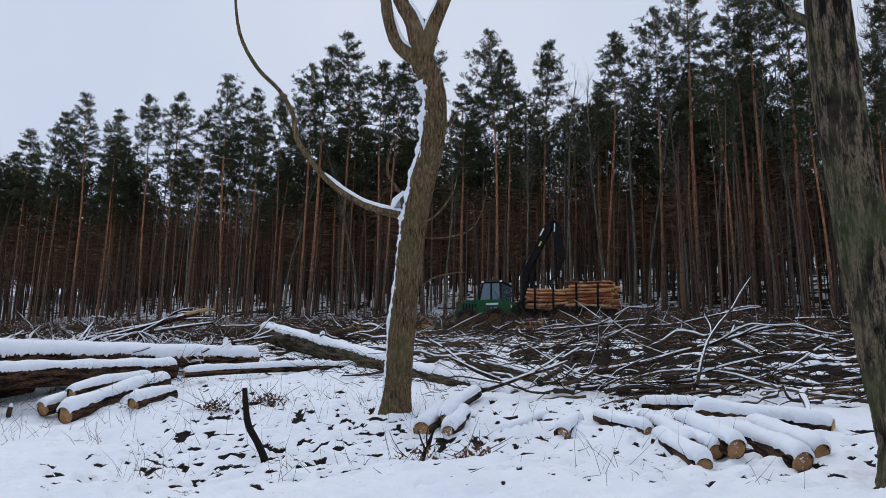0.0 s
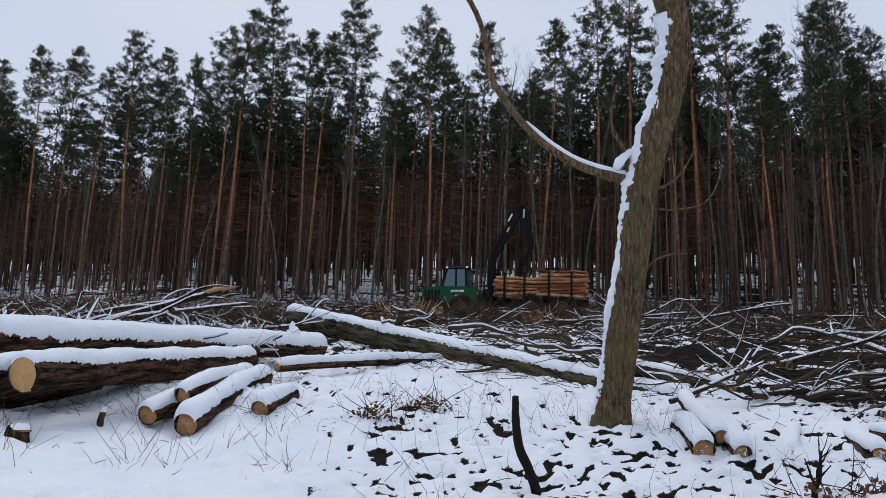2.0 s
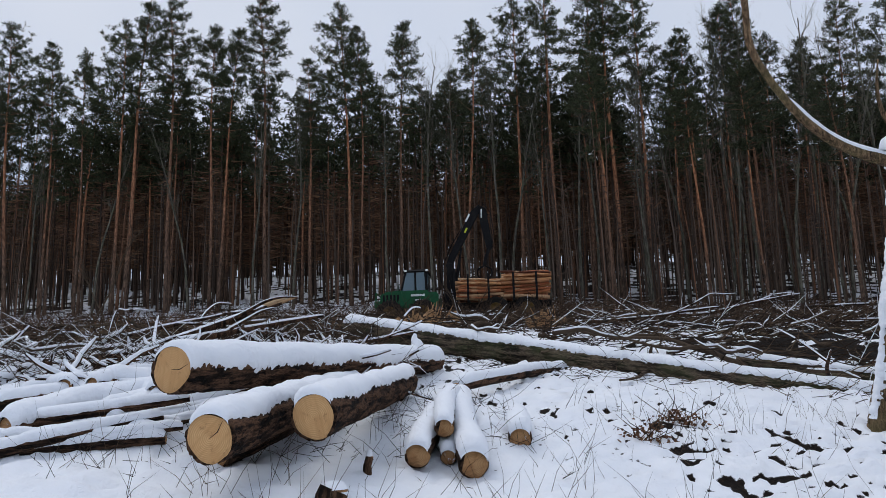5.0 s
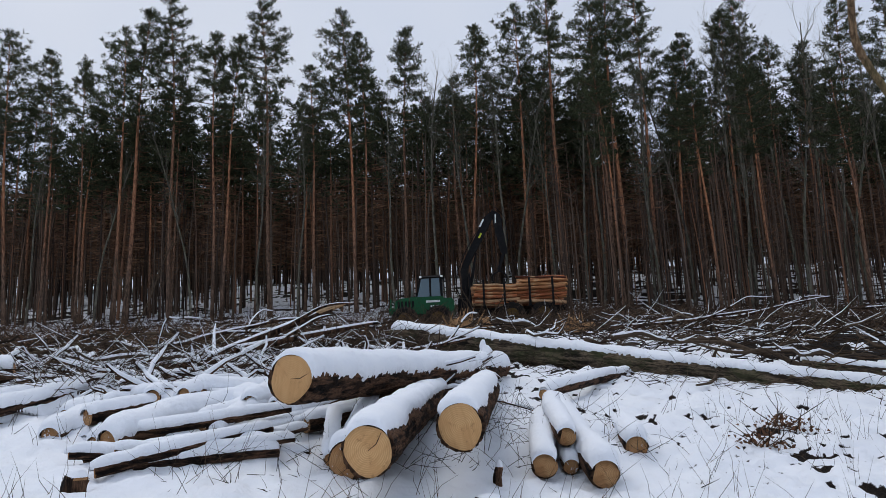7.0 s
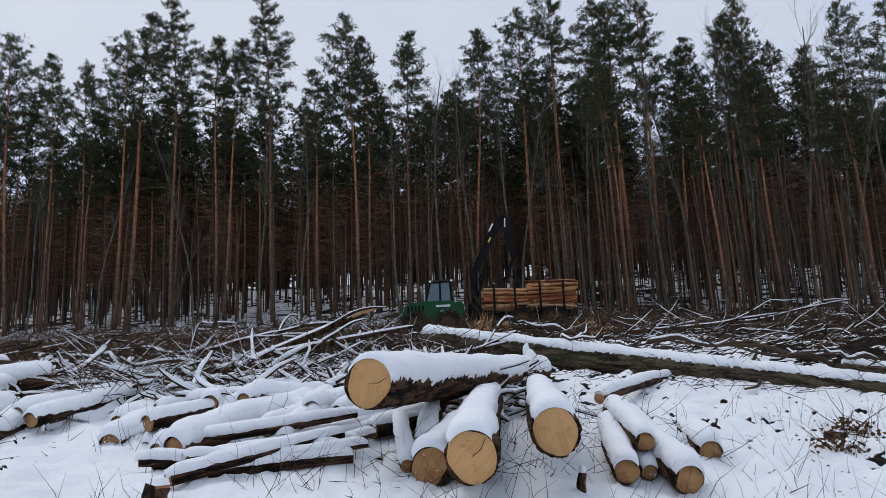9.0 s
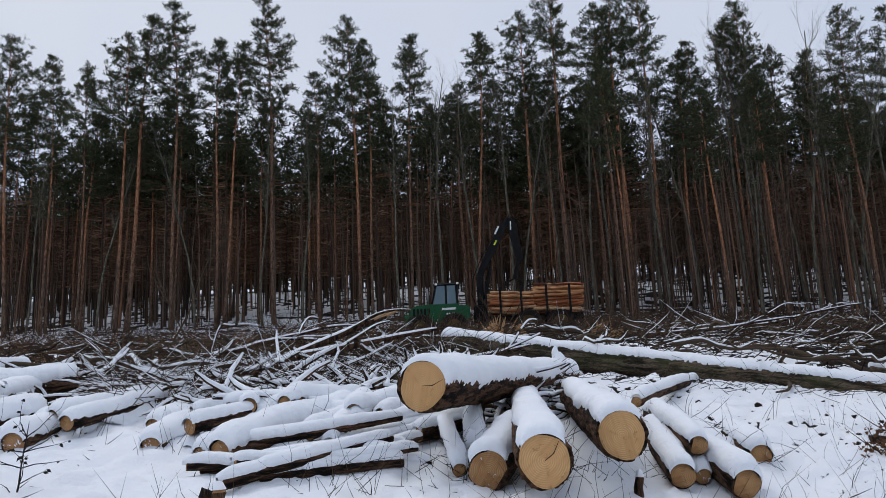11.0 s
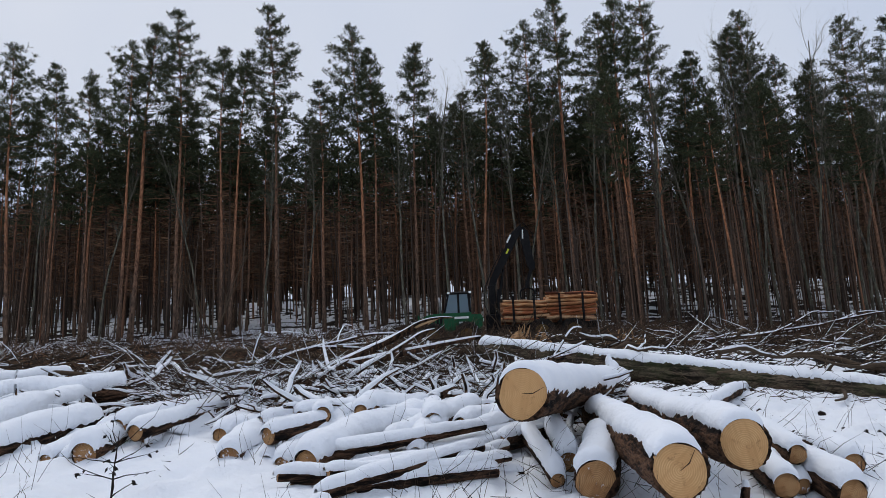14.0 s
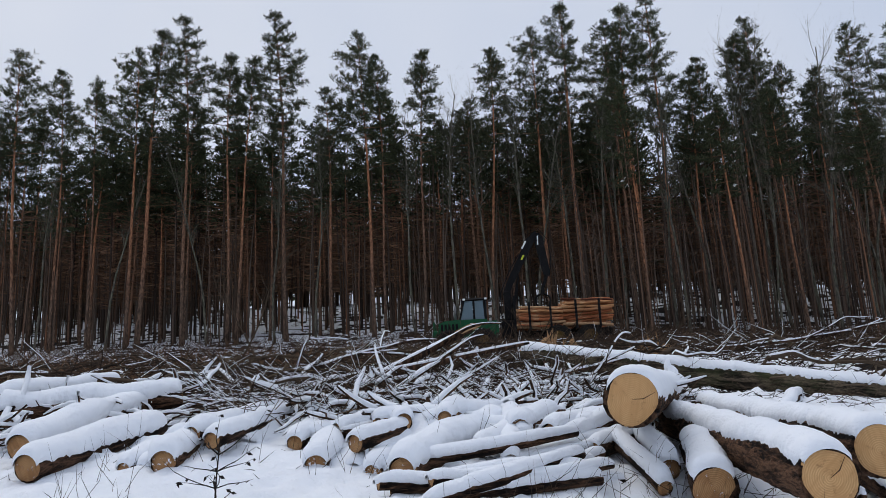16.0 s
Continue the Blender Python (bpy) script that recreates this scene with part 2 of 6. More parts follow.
LIME = make_paint("lime_marking", (0.55, 0.60, 0.05), (0.3, 0.32, 0.06), 0.5)
SEAT_MAT = make_paint("dark_cab_lining", (0.02, 0.02, 0.022), (0.04, 0.04, 0.04), 0.8)
GLASS = material("tinted_cab_glass", (0.20, 0.31, 0.37), 0.04)
GLASS.node_tree.nodes["Principled BSDF"].inputs["Transmission Weight"].default_value = 0.55
GLASS.node_tree.nodes["Principled BSDF"].inputs["Specular IOR Level"].default_value = 0.6
LAMP_GLASS = material("lamp_lens", (0.8, 0.82, 0.8), 0.15)

# ---- mesh helpers ----


class Shape:
    """Collects vertices and faces; one Shape becomes one mesh."""

    def __init__(self):
        self.v, self.f, self.m = [], [], []

    def add(self, verts, faces, slot=0):
        o = len(self.v)
        self.v.extend(tuple(p) for p in verts)
        self.f.extend(tuple(i + o for i in f) for f in faces)
        self.m.extend([slot] * len(faces))

    def mesh(self, name, mats, smooth=True):
        me = bpy.data.meshes.new(name)
        me.from_pydata(self.v, [], self.f)
        for k in mats:
            me.materials.append(k)
        if len(mats) > 1:
            me.polygons.foreach_set("material_index", self.m)
        if smooth:
            me.polygons.foreach_set("use_smooth", [True] * len(me.polygons))
        me.update()
        return me


def part(name, shape, mats, parent=None, label="", smooth=True, m=None):
    mats = mats if isinstance(mats, (list, tuple)) else [mats]
    ob = new(name, shape.mesh(name, mats, smooth))
    if parent is not None:
        ob.parent = parent
    if m is not None:
        ob.matrix_basis = m
    if label:
        tagged(ob, label)
    return ob


def thing(name, at, label, category, group="", m=None):
    ob = new(name)
    ob.empty_display_size = 0.2
    ob.matrix_basis = m if m is not None else Matrix.Translation(at)
    return tagged(ob, label, category, group)


def frames_along(pts):
    pts = [Vector(p) for p in pts]
    out = []
    side = None
    for i, p in enumerate(pts):
        d = (pts[min(i + 1, len(pts) - 1)] - pts[max(i - 1, 0)]).normalized()
        if side is None:
            side = d.cross(Vector((0, 0, 1)))
            if side.length < 0.2:
                side = d.cross(Vector((0, 1, 0)))
        side = (side - d * side.dot(d)).normalized()
        out.append((p, d, side, side.cross(d)))
    return out


def tube(s, pts, rads, n=8, slot=0, rough=0.0, rnd=None, caps=True):
    """A bent, tapered round bar."""
    fr = frames_along(pts)
    verts, faces = [], []
    for (p, d, a, b), r in zip(fr, rads):
        for k in range(n):
            w = 2 * math.pi * k / n
            q = r * (1 + (rnd.uniform(-rough, rough) if rough else 0))
            verts.append(p + a * (q * math.cos(w)) + b * (q * math.sin(w)))
    for i in range(len(fr) - 1):
        for k in range(n):
            a0, a1 = i * n + k, i * n + (k + 1) % n
            faces.append((a0, a1, a1 + n, a0 + n))
    if caps:
        faces.append(tuple(reversed(range(n))))
        faces.append(tuple(range((len(fr) - 1) * n, len(fr) * n)))
    s.add(verts, faces, slot)


def drift(rnd, waves):
    """A smooth random line: the sum of a few waves (period in steps, height)."""
    ph = [(2 * math.pi / (p * rnd.uniform(0.7, 1.4)), a, rnd.uniform(0, 6.283)) for p, a in waves]
    return lambda i: sum(a * math.sin(w * i + f) for w, a, f in ph)


def bark_tube(s, pts, rads, n, depth, grain, seed, butt=0.0):
    """A trunk whose bark has furrows and plates; butt flares the root end."""
    fr = frames_along(pts)
    verts, faces, run = [], [], 0.0
    for i, ((p, d, a, b), r) in enumerate(zip(fr, rads)):
        run += (p - fr[i - 1][0]).length if i else 0
        for k in range(n):
            w = 2 * math.pi * k / n
            c, q = math.cos(w), math.sin(w)
            at = Vector((c * r * grain, q * r * grain, run * grain * 0.22 + seed * 9))
            f = 1 - 2.2 * abs(noise.noise(at)) - 0.7 * abs(noise.noise(at * 2.3))
            f = r * (1 + 0.05 * noise.noise(Vector((c * 1.5, q * 1.5, run * 1.2 + seed)))) + depth * (f - 0.4) + butt * r * math.exp(-run * 4) * (1 + 0.6 * math.sin(3 * w + seed))
            verts.append(p + a * (f * c) + b * (f * q))
    for i in range(len(fr) - 1):
        for k in range(n):
            a0, a1 = i * n + k, i * n + (k + 1) % n
            faces.append((a0, a1, a1 + n, a0 + n))
    faces.append(tuple(reversed(range(n))))
    faces.append(tuple(range((len(fr) - 1) * n, len(fr) * n)))
    s.add(verts, faces)


def snow_strip(s, pts, rads, thick, width, rnd, slot=0, lean=0.0, n=8, gaps=0.0, rough=0.035):
    """Snow lying along a bar: thick on top, ragged along both edges. lean turns it about the bar; width is half its angle."""
    fr = frames_along(pts)
    rows = []
    dt = drift(rnd, ((43, 0.14), (17, 0.04)))
    da, db = (drift(rnd, ((61, 0.06), (23, 0.025))) for _ in range(2))
    dl = drift(rnd, ((63, 0.04), (111, 0.05)))
    inner = []
    for i, ((p, d, a, b), r) in enumerate(zip(fr, rads)):
        up = Vector((0, 0, 1))
        up = up - d * up.dot(d)
        up = up.normalized() if up.length > 0.25 else b
        sd = d.cross(up).normalized()
        end = min(i, len(fr) - 1 - i)
        t0 = thick * (0.3 if end == 0 else 0.7 if end == 1 else 0.88 if end == 2 else 1.0) * (1 + dt(i))
        w0, w1 = width * (1 + da(i) + 0.07 * noise.noise(p * 11.0 + sd) + 0.08 * noise.noise(p * 27.0) + 0.09 * noise.noise(p * 61.0)) * rnd.uniform(0.94, 1.06), width * (1 + db(i) + 0.07 * noise.noise(p * 11.0 - sd) + 0.08 * noise.noise(p * 27.0 + sd) + 0.09 * noise.noise(p * 61.0 + sd)) * rnd.uniform(0.94, 1.06)
        row, inn = [], []
        for k in range(n + 1):
            u = k / n
            w = lean + dl(i) - w0 + (w0 + w1) * u
            at = p * 7.0 + sd * (u * 2.2)
            t = t0 * (1 - abs(2 * u - 1) ** 2.6) * rnd.uniform(1 - rough, 1 + rough) * (1 + 0.22 * noise.noise(at * 0.4) + 0.05 * noise.noise(at * 1.6)) - 0.012 * (k in (0, n))
            q = r * (0.98 if k in (0, n) else 1.0) + t
            row.append(p + up * (q * math.cos(w)) + sd * (q * math.sin(w)))
            inn.append(p + up * (r * 0.94 * math.cos(w)) + sd * (r * 0.94 * math.sin(w)))
        rows.append(row)
        inner.append(inn)
    verts, faces = [], []
    for row in rows + [inner[0], inner[-1]]:
        verts.extend(row)
    for i in range(len(rows) - 1):
        if gaps and rnd.random() < gaps:
            continue
        for k in range(n):
            o = i * (n + 1) + k
            faces.append((o, o + 1, o + n + 2, o + n + 1))
    last = (len(rows) - 1) * (n + 1)
    for o, q in ((0, len(rows) * (n + 1)), (last, (len(rows) + 1) * (n + 1))):
        for k in range(n):
            faces.append((o + k, q + k, q + k + 1, o + k + 1))
    s.add(verts, faces, slot)


def box(s, x0, x1, y0, y1, z0, z1, bev=0.02, slot=0, top=None):
    """A box with chamfered upright and top edges; top = (dx0, dx1, dy0, dy1) moves the upper edges inwards."""
    t = top or (0, 0, 0, 0)
    c = min(bev, (x1 - x0) / 3, (y1 - y0) / 3, (z1 - z0) / 3)

    def ring(z, ins, f):
        a, b = x0 + t[0] * f + ins, x1 - t[1] * f - ins
        e, g = y0 + t[2] * f + ins, y1 - t[3] * f - ins
        return [(a + c, e, z), (b - c, e, z), (b, e + c, z), (b, g - c, z), (b - c, g, z), (a + c, g, z), (a, g - c, z), (a, e + c, z)]
    rings = [ring(z0, c, 0), ring(z0 + c, 0, 0.0), ring(z1 - c, 0, 1.0), ring(z1, c, 1.0)]
    faces = [tuple(reversed(range(8))), tuple(range(24, 32))]
    for i in range(3):
        for k in range(8):
            faces.append((i * 8 + k, i * 8 + (k + 1) % 8, i * 8 + 8 + (k + 1) % 8, i * 8 + 8 + k))
    s.add([p for r in rings for p in r], faces, slot)


def prism(s, poly, y0, y1, slot=0):
    """A plate or housing whose outline in the x-z plane is poly."""
    n = len(poly)
    verts = [(x, y0, z) for x, z in poly] + [(x, y1, z) for x, z in poly]
    faces = [tuple(range(n)), tuple(reversed(range(n, 2 * n)))]
    faces += [(k, n + k, n + (k + 1) % n, (k + 1) % n) for k in range(n)]
    s.add(verts, faces, slot)


def crooked(p, d, length, n, rnd, wob=0.25, rise=0.0):
    """Points of a crooked branch from p."""
    pts, d = [Vector(p)], Vector(d).normalized()
    for _ in range(n):
        d = (d + Vector((rnd.uniform(-wob, wob), rnd.uniform(-wob, wob), rnd.uniform(-wob, wob) * 0.6 + rise))).normalized()
        pts.append(pts[-1] + d * (length / n))
    return pts


# ---- the lie of the land ----
PROFILE_S = [-300, -30, -5, 0, 4, 8, 11, 15, 20, 27, 34, 41, 50, 65, 80, 100, 140, 180, 260, 900]
PROFILE_Z = [-2, -.3, -.2, 0, .45, .95, 1.38, 2.0, 3.0, 3.9, 4.5, 5.2, 6.6, 9.0, 12.0, 16.4, 23, 25, 26, 26]


def value_noise(x, y, seed):
    xi, yi = np.floor(x), np.floor(y)
    fx, fy = x - xi, y - yi
    fx, fy = fx * fx * (3 - 2 * fx), fy * fy * (3 - 2 * fy)

    def h(a, b):
        q = np.sin(a * 127.1 + b * 311.7 + seed * 74.7) * 43758.5453
        return q - np.floor(q)
    return (h(xi, yi) * (1 - fx) + h(xi + 1, yi) * fx) * (1 - fy) + (h(xi, yi + 1) * (1 - fx) + h(xi + 1, yi + 1) * fx) * fy


def fbm(x, y, seed, octaves=4):
    out, amp, tot = 0.0, 1.0, 0.0
    for k in range(octaves):
        out = out + amp * value_noise(x * 2 ** k + 17 * k, y * 2 ** k - 9 * k, seed + k)
        tot += amp
        amp *= 0.5
    return out / tot


def slope_z(x, y):
    """The smooth hillside, without snow lumps."""
    x, y = np.asarray(x, float), np.asarray(y, float)
    k = 0.12 + 0.28 * np.clip((y - 8) / 45, 0, 1)
    s = y + k * np.clip(x, -60, 60)
    z = sum(np.interp(s + o, PROFILE_S, PROFILE_Z) for o in (-1.5, -0.75, 0, 0.75, 1.5)) / 5
    z = z - 0.16 * np.exp(-((x + 5.6) ** 2 + (y - 12) ** 2) / 3)
    # the hollow in front of the piles
    z = z - 0.32 * np.exp(-((x + 3.0) / 2.1) ** 2 - ((y - 9.6) / 1.7) ** 2)
    z = z - 0.15 * np.exp(-((x - 1.6) / 2.4) ** 2 - ((y - 9.9) / 1.2) ** 2)
    z = z - 0.15 * np.exp(-((x - 3.2) / 1.4) ** 2 - ((y - 8.4) / 1.0) ** 2)
    # snow drifted over and between the log piles
    for px, py, wx, wy, up in ((-9.2, 15.0, 1.3, 0.8, 0.26), (-11.0, 16.7, 1.2, 0.8, 0.18), (-7.6, 14.0, 1.0, 0.6, 0.12), (-9.0, 13.45, 0.9, 0.3, 0.04), (3.3, 10.15, 1.0, 0.6, 0.22), (-5.3, 13.4, 0.6, 0.65, 0.20), (0.15, 11.5, 0.4, 0.5, 0.10)):
        z = z + up * np.exp(-((x - px) / wx) ** 2 - ((y - py) / wy) ** 2)
    # the hollow below the eastern forest edge
    return z - 0.7 * np.clip((x - 10) / 14, 0, 1) * np.clip((y - 18) / 16, 0, 1) * np.clip((85 - y) / 30, 0, 1)


def slash_edge(x):
    """How far up the slope the clean snow ends and the felled tops begin."""
    return np.interp(x, [-40, -14, -6, -2, 0.5, 2, 6, 30], [21, 20, 18.3, 16.2, 13.6, 12.4, 10.8, 6])


def ground_z(x, y):
    x, y = np.asarray(x, float), np.asarray(y, float)
    near = np.clip(1 - (y - 40) / 30, 0.3, 1)
    z = slope_z(x, y) + 0.16 * (fbm(x * 0.5, y * 0.5, 3) - 0.5) * near + 0.14 * (fbm(x * 2.1, y * 2.1, 8) - 0.5) * near
    close = np.clip(1 - (y - 22) / 10, 0, 1)
    z = z + close * (0.17 * np.abs(fbm(x * 3.1, y * 4.5, 61, 3) - 0.5) + 0.085 * (fbm(x * 7, y * 8, 66, 2) - 0.5))
    return z + 1.0 * (fbm(x * 0.05, y * 0.05, 21) - 0.5) * np.clip((y - 45) / 40, 0, 1)


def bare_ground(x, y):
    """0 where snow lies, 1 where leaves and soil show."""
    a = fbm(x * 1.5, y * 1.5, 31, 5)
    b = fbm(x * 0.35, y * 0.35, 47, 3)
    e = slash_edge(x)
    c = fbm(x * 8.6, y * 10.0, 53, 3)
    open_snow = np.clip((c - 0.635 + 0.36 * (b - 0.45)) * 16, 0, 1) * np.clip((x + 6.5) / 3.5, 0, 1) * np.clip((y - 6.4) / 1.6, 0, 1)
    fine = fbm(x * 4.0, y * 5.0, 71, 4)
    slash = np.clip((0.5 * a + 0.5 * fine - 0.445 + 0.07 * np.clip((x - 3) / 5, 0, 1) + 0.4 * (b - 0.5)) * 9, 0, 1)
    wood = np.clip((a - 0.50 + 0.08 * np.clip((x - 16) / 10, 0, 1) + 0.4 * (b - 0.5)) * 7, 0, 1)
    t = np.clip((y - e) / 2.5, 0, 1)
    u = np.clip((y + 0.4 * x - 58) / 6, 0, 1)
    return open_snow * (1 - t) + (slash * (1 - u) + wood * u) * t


class Lookup:
    """Heights on a grid, read back between the grid's points."""

    def __init__(self, f, x0, x1, y0, y1, step):
        self.x0, self.y0, self.step = x0, y0, step
        gx, gy = np.meshgrid(np.arange(x0, x1 + step, step), np.arange(y0, y1 + step, step))
        self.z = f(gx, gy).tolist()
        self.nx, self.ny = gx.shape[1] - 2, gx.shape[0] - 2

    def __call__(self, x, y):
        u, v = (x - self.x0) / self.step, (y - self.y0) / self.step
        i, j = min(max(int(u), 0), self.nx), min(max(int(v), 0), self.ny)
        a, b = u - i, v - j
        z = self.z
        return (z[j][i] * (1 - a) + z[j][i + 1] * a) * (1 - b) + (z[j + 1][i] * (1 - a) + z[j + 1][i + 1] * a) * b


NEAR_Z = Lookup(ground_z, -18, 8, 6, 24, 0.08)
FAR_Z = Lookup(ground_z, -100, 110, -5, 230, 0.5)


def gz(x, y):
    return NEAR_Z(x, y) if -18 < x < 8 and 6 < y < 24 else FAR_Z(x, y)


def make_groundsheet():
    xs = np.concatenate([np.arange(-600, -80, 40), np.arange(-80, -16, 0.8), np.arange(-16, 5, 0.068), np.arange(5, 20, 0.3), np.arange(20, 80, 0.6), np.arange(80, 640, 40)])
    ys = np.concatenate([np.arange(-200, -10, 20), np.arange(-10, 6.5, 0.8), np.arange(6.5, 17, 0.068), np.arange(17, 30, 0.14), np.arange(30, 60, 0.5), np.arange(60, 110, 0.7), np.arange(110, 160, 2), np.arange(160, 900, 30)])
    gx, gy = np.meshgrid(xs, ys)
    b = bare_ground(gx, gy)
    z = ground_z(gx, gy) - 0.07 * b * np.clip(1 - (gy - 20) / 20, 0.2, 1)
    nx, ny = len(xs), len(ys)
    idx = np.arange(nx * ny).reshape(ny, nx)
    quads = np.stack([idx[:-1, :-1], idx[:-1, 1:], idx[1:, 1:], idx[1:, :-1]], -1).reshape(-1, 4)
    me = bpy.data.meshes.new("ground")
    me.vertices.add(nx * ny)
    me.vertices.foreach_set("co", np.stack([gx, gy, z], -1).ravel())
    me.loops.add(quads.size)
    me.loops.foreach_set("vertex_index", quads.ravel())
    me.polygons.add(len(quads))
    me.polygons.foreach_set("loop_start", np.arange(0, quads.size, 4))
    me.polygons.foreach_set("use_smooth", np.ones(len(quads), bool))
    me.update(calc_edges=True)
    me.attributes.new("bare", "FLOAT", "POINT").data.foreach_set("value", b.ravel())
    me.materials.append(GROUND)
    return tagged(new("ground", me), "snow-covered forest hillside with bare patches of dead leaves", "ground", kind="structure")


make_groundsheet()


def mesh_from_arrays(name, verts, tris, mats, slots=None, smooth=False):
    me = bpy.data.meshes.new(name)
    me.vertices.add(len(verts))
    me.vertices.foreach_set("co", np.asarray(verts, np.float32).ravel())
    me.loops.add(len(tris) * 3)
    me.loops.foreach_set("vertex_index", np.asarray(tris, np.int32).ravel())
    me.polygons.add(len(tris))
    me.polygons.foreach_set("loop_start", np.arange(0, len(tris) * 3, 3))
    for k in mats:
        me.materials.append(k)
    if slots is not None:
        me.polygons.foreach_set("material_index", np.asarray(slots, np.int32))
    if smooth:
        me.polygons.foreach_set("use_smooth", np.ones(len(tris), bool))
    me.update(calc_edges=True)
    return me


# ---- pines ----


def needle_tufts(rng, centres, dirs, count, length, width):
    """Bunches of needle sprays: thin triangles that fan out from each centre."""
    n = len(centres)
    c = np.repeat(centres, count, 0) + rng.normal(0, 0.035, (n * count, 3))
    d = np.repeat(dirs, count, 0) * 0.75 + rng.normal(0, 0.6, (n * count, 3))
    d[:, 2] += 0.15
    d /= np.linalg.norm(d, axis=1, keepdims=True) + 1e-9
    side = np.cross(d, rng.normal(0, 1, (n * count, 3)))
    side /= np.linalg.norm(side, axis=1, keepdims=True) + 1e-9
    ln = length * rng.uniform(0.5, 1.35, (n * count, 1))
    t = c + d * ln
    v = np.stack([c - d * ln * 0.1, t + side * width * 0.5, t - side * width * 0.5], 1).reshape(-1, 3)
    return v, np.arange(n * count * 3).reshape(-1, 3)


def pine_crown_points(rng, h, base, spread, gap, dense, per, ragged=0.45):
    """Where the needle bunches of a pine sit, and the branches that carry them: whorls of limbs with flat sprays that turn up at the tips."""
    cs, ds, arms = [], [], []
    lop = rng.uniform(0, 6.28)
    tall = h * (1 - base)
    n = max(6, int(tall / gap))
    shoulder = rng.uniform(0.42, 0.62)
    for i in range(n):
        u = min(0.985, (i + rng.uniform(0, 1)) / n)
        z = h * base + 0.99 * tall * u
        reach = spread * min(1.0, (1 - u) / shoulder) ** 0.75 * (0.6 + 0.4 * min(1.0, u / 0.3)) + 0.10
        turn = rng.uniform(0, 6.283)
        whorl = rng.integers(3, 6)
        for k in range(whorl):
            if rng.random() < (ragged if u < 0.4 else 0.12):
                continue
            az = turn + 6.283 * k / whorl + rng.normal(0, 0.25)
            ln = reach * rng.uniform(0.5, 1.15) * (1 + 0.3 * math.cos(az - lop))
            out = np.array([math.cos(az), math.sin(az), 0.0])
            across = np.array([-out[1], out[0], 0.0])
            rise = rng.uniform(-0.2, 0.12) + 0.75 * u * u
            p0 = np.array([0, 0, z])
            hook = rng.uniform(0.05, 0.30)
            tip = p0 + out * ln + np.array([0, 0, rise * ln + hook * ln])
            mid = p0 + out * ln * 0.55 + np.array([0, 0, rise * ln * 0.55 + hook * ln * 0.3])
            arms.append((p0, mid, tip))
            sprays = max(1, int(1.5 + ln * dense))
            for j in range(sprays):
                f = 0.30 + 0.70 * (j + rng.uniform(0.2, 1.0)) / sprays
                c = p0 + out * ln * f + np.array([0, 0, rise * ln * f + hook * ln * f * f])
                c = c + across * rng.normal(0, 0.30) * ln * (1.25 - f)
                for _ in range(per):
                    cs.append(c + rng.normal(0, 1, 3) * (0.15, 0.15, 0.07))
                    ds.append(out * 0.7 + np.array([0, 0, 0.55]))
    for k in range(6):
        cs.append(np.array([0, 0, h * (1.0 - 0.007 * k)]) + rng.normal(0, 0.05, 3))
        ds.append(np.array([0, 0, 1.0]))
    return np.array(cs), np.array(ds), arms


def pine_meshes(seed, h, r, base, spread):
    rng = np.random.default_rng(seed)
    rnd = random.Random(seed)
    trunk = Shape()
    bend = [Vector((0, 0, 0))]
    for i in range(1, 11):
        bend.append(Vector((0.009 * h * math.sin(seed + i * 0.5) * (i / 10), 0.009 * h * math.cos(1.7 * seed + i * 0.6) * (i / 10), h * 0.97 * i / 10)))
    bend[0].z = -0.5
    bx, by, bz = [b.x for b in bend], [b.y for b in bend], [b.z for b in bend]
    rr = [r * 1.25] + [r * (1 - 0.085 * i) for i in range(1, 11)]
    tube(trunk, bend, rr, 9, 0, 0.06, rnd)
    cs, ds, arms = pine_crown_points(rng, h, base, spread, 0.5, 3.6, 3)
    off = np.stack([np.interp(cs[:, 2], bz, bx), np.interp(cs[:, 2], bz, by), np.zeros(len(cs))], -1)
    limbs = Shape()
    for a, b, c in arms:
        o = Vector((np.interp(a[2], bz, bx), np.interp(a[2], bz, by), 0))
        tube(limbs, [Vector(a) + o, Vector(b) + o, Vector(c) + o], [0.035, 0.022, 0.008], 4, 0, caps=False)
    for k in range(70):
        z = h * rnd.uniform(0.10, base + 0.06)
        az = rnd.uniform(0, 6.28)
        ln = rnd.uniform(0.3, 1.0) * (0.5 + z / h * 1.9)
        tube(limbs, crooked((np.interp(z, bz, bx), np.interp(z, bz, by), z), (math.cos(az), math.sin(az), rnd.uniform(-0.4, 0.25)), 0.85 * ln, 2, rnd, 0.45), [0.014, 0.010, 0.004], 3, 0, caps=False)
    v, f = needle_tufts(rng, cs + off, ds, 9, 0.26, 0.06)
    slots = np.zeros(len(f), int)
    slots[np.repeat(rng.random(len(cs)) < 0.010, 9)] = 1
    return trunk.mesh("trunk", [PINE_BARK]), limbs.mesh("dead_branchwood", [FOREST_TWIG]), mesh_from_arrays("crown", v, f, [NEEDLES, SNOW], slots)


PINE_KINDS = []
for seed, (h, r, base, spread) in enumerate([(26, 0.21, 0.60, 2.3), (24, 0.16, 0.60, 2.0), (23, 0.14, 0.58, 1.9), (25, 0.19, 0.64, 2.4), (22, 0.12, 0.58, 1.7), (21, 0.11, 0.62, 1.8), (26, 0.17, 0.57, 2.1)]):
    PINE_KINDS.append((h, pine_meshes(seed + 5, h, r, base, spread)))


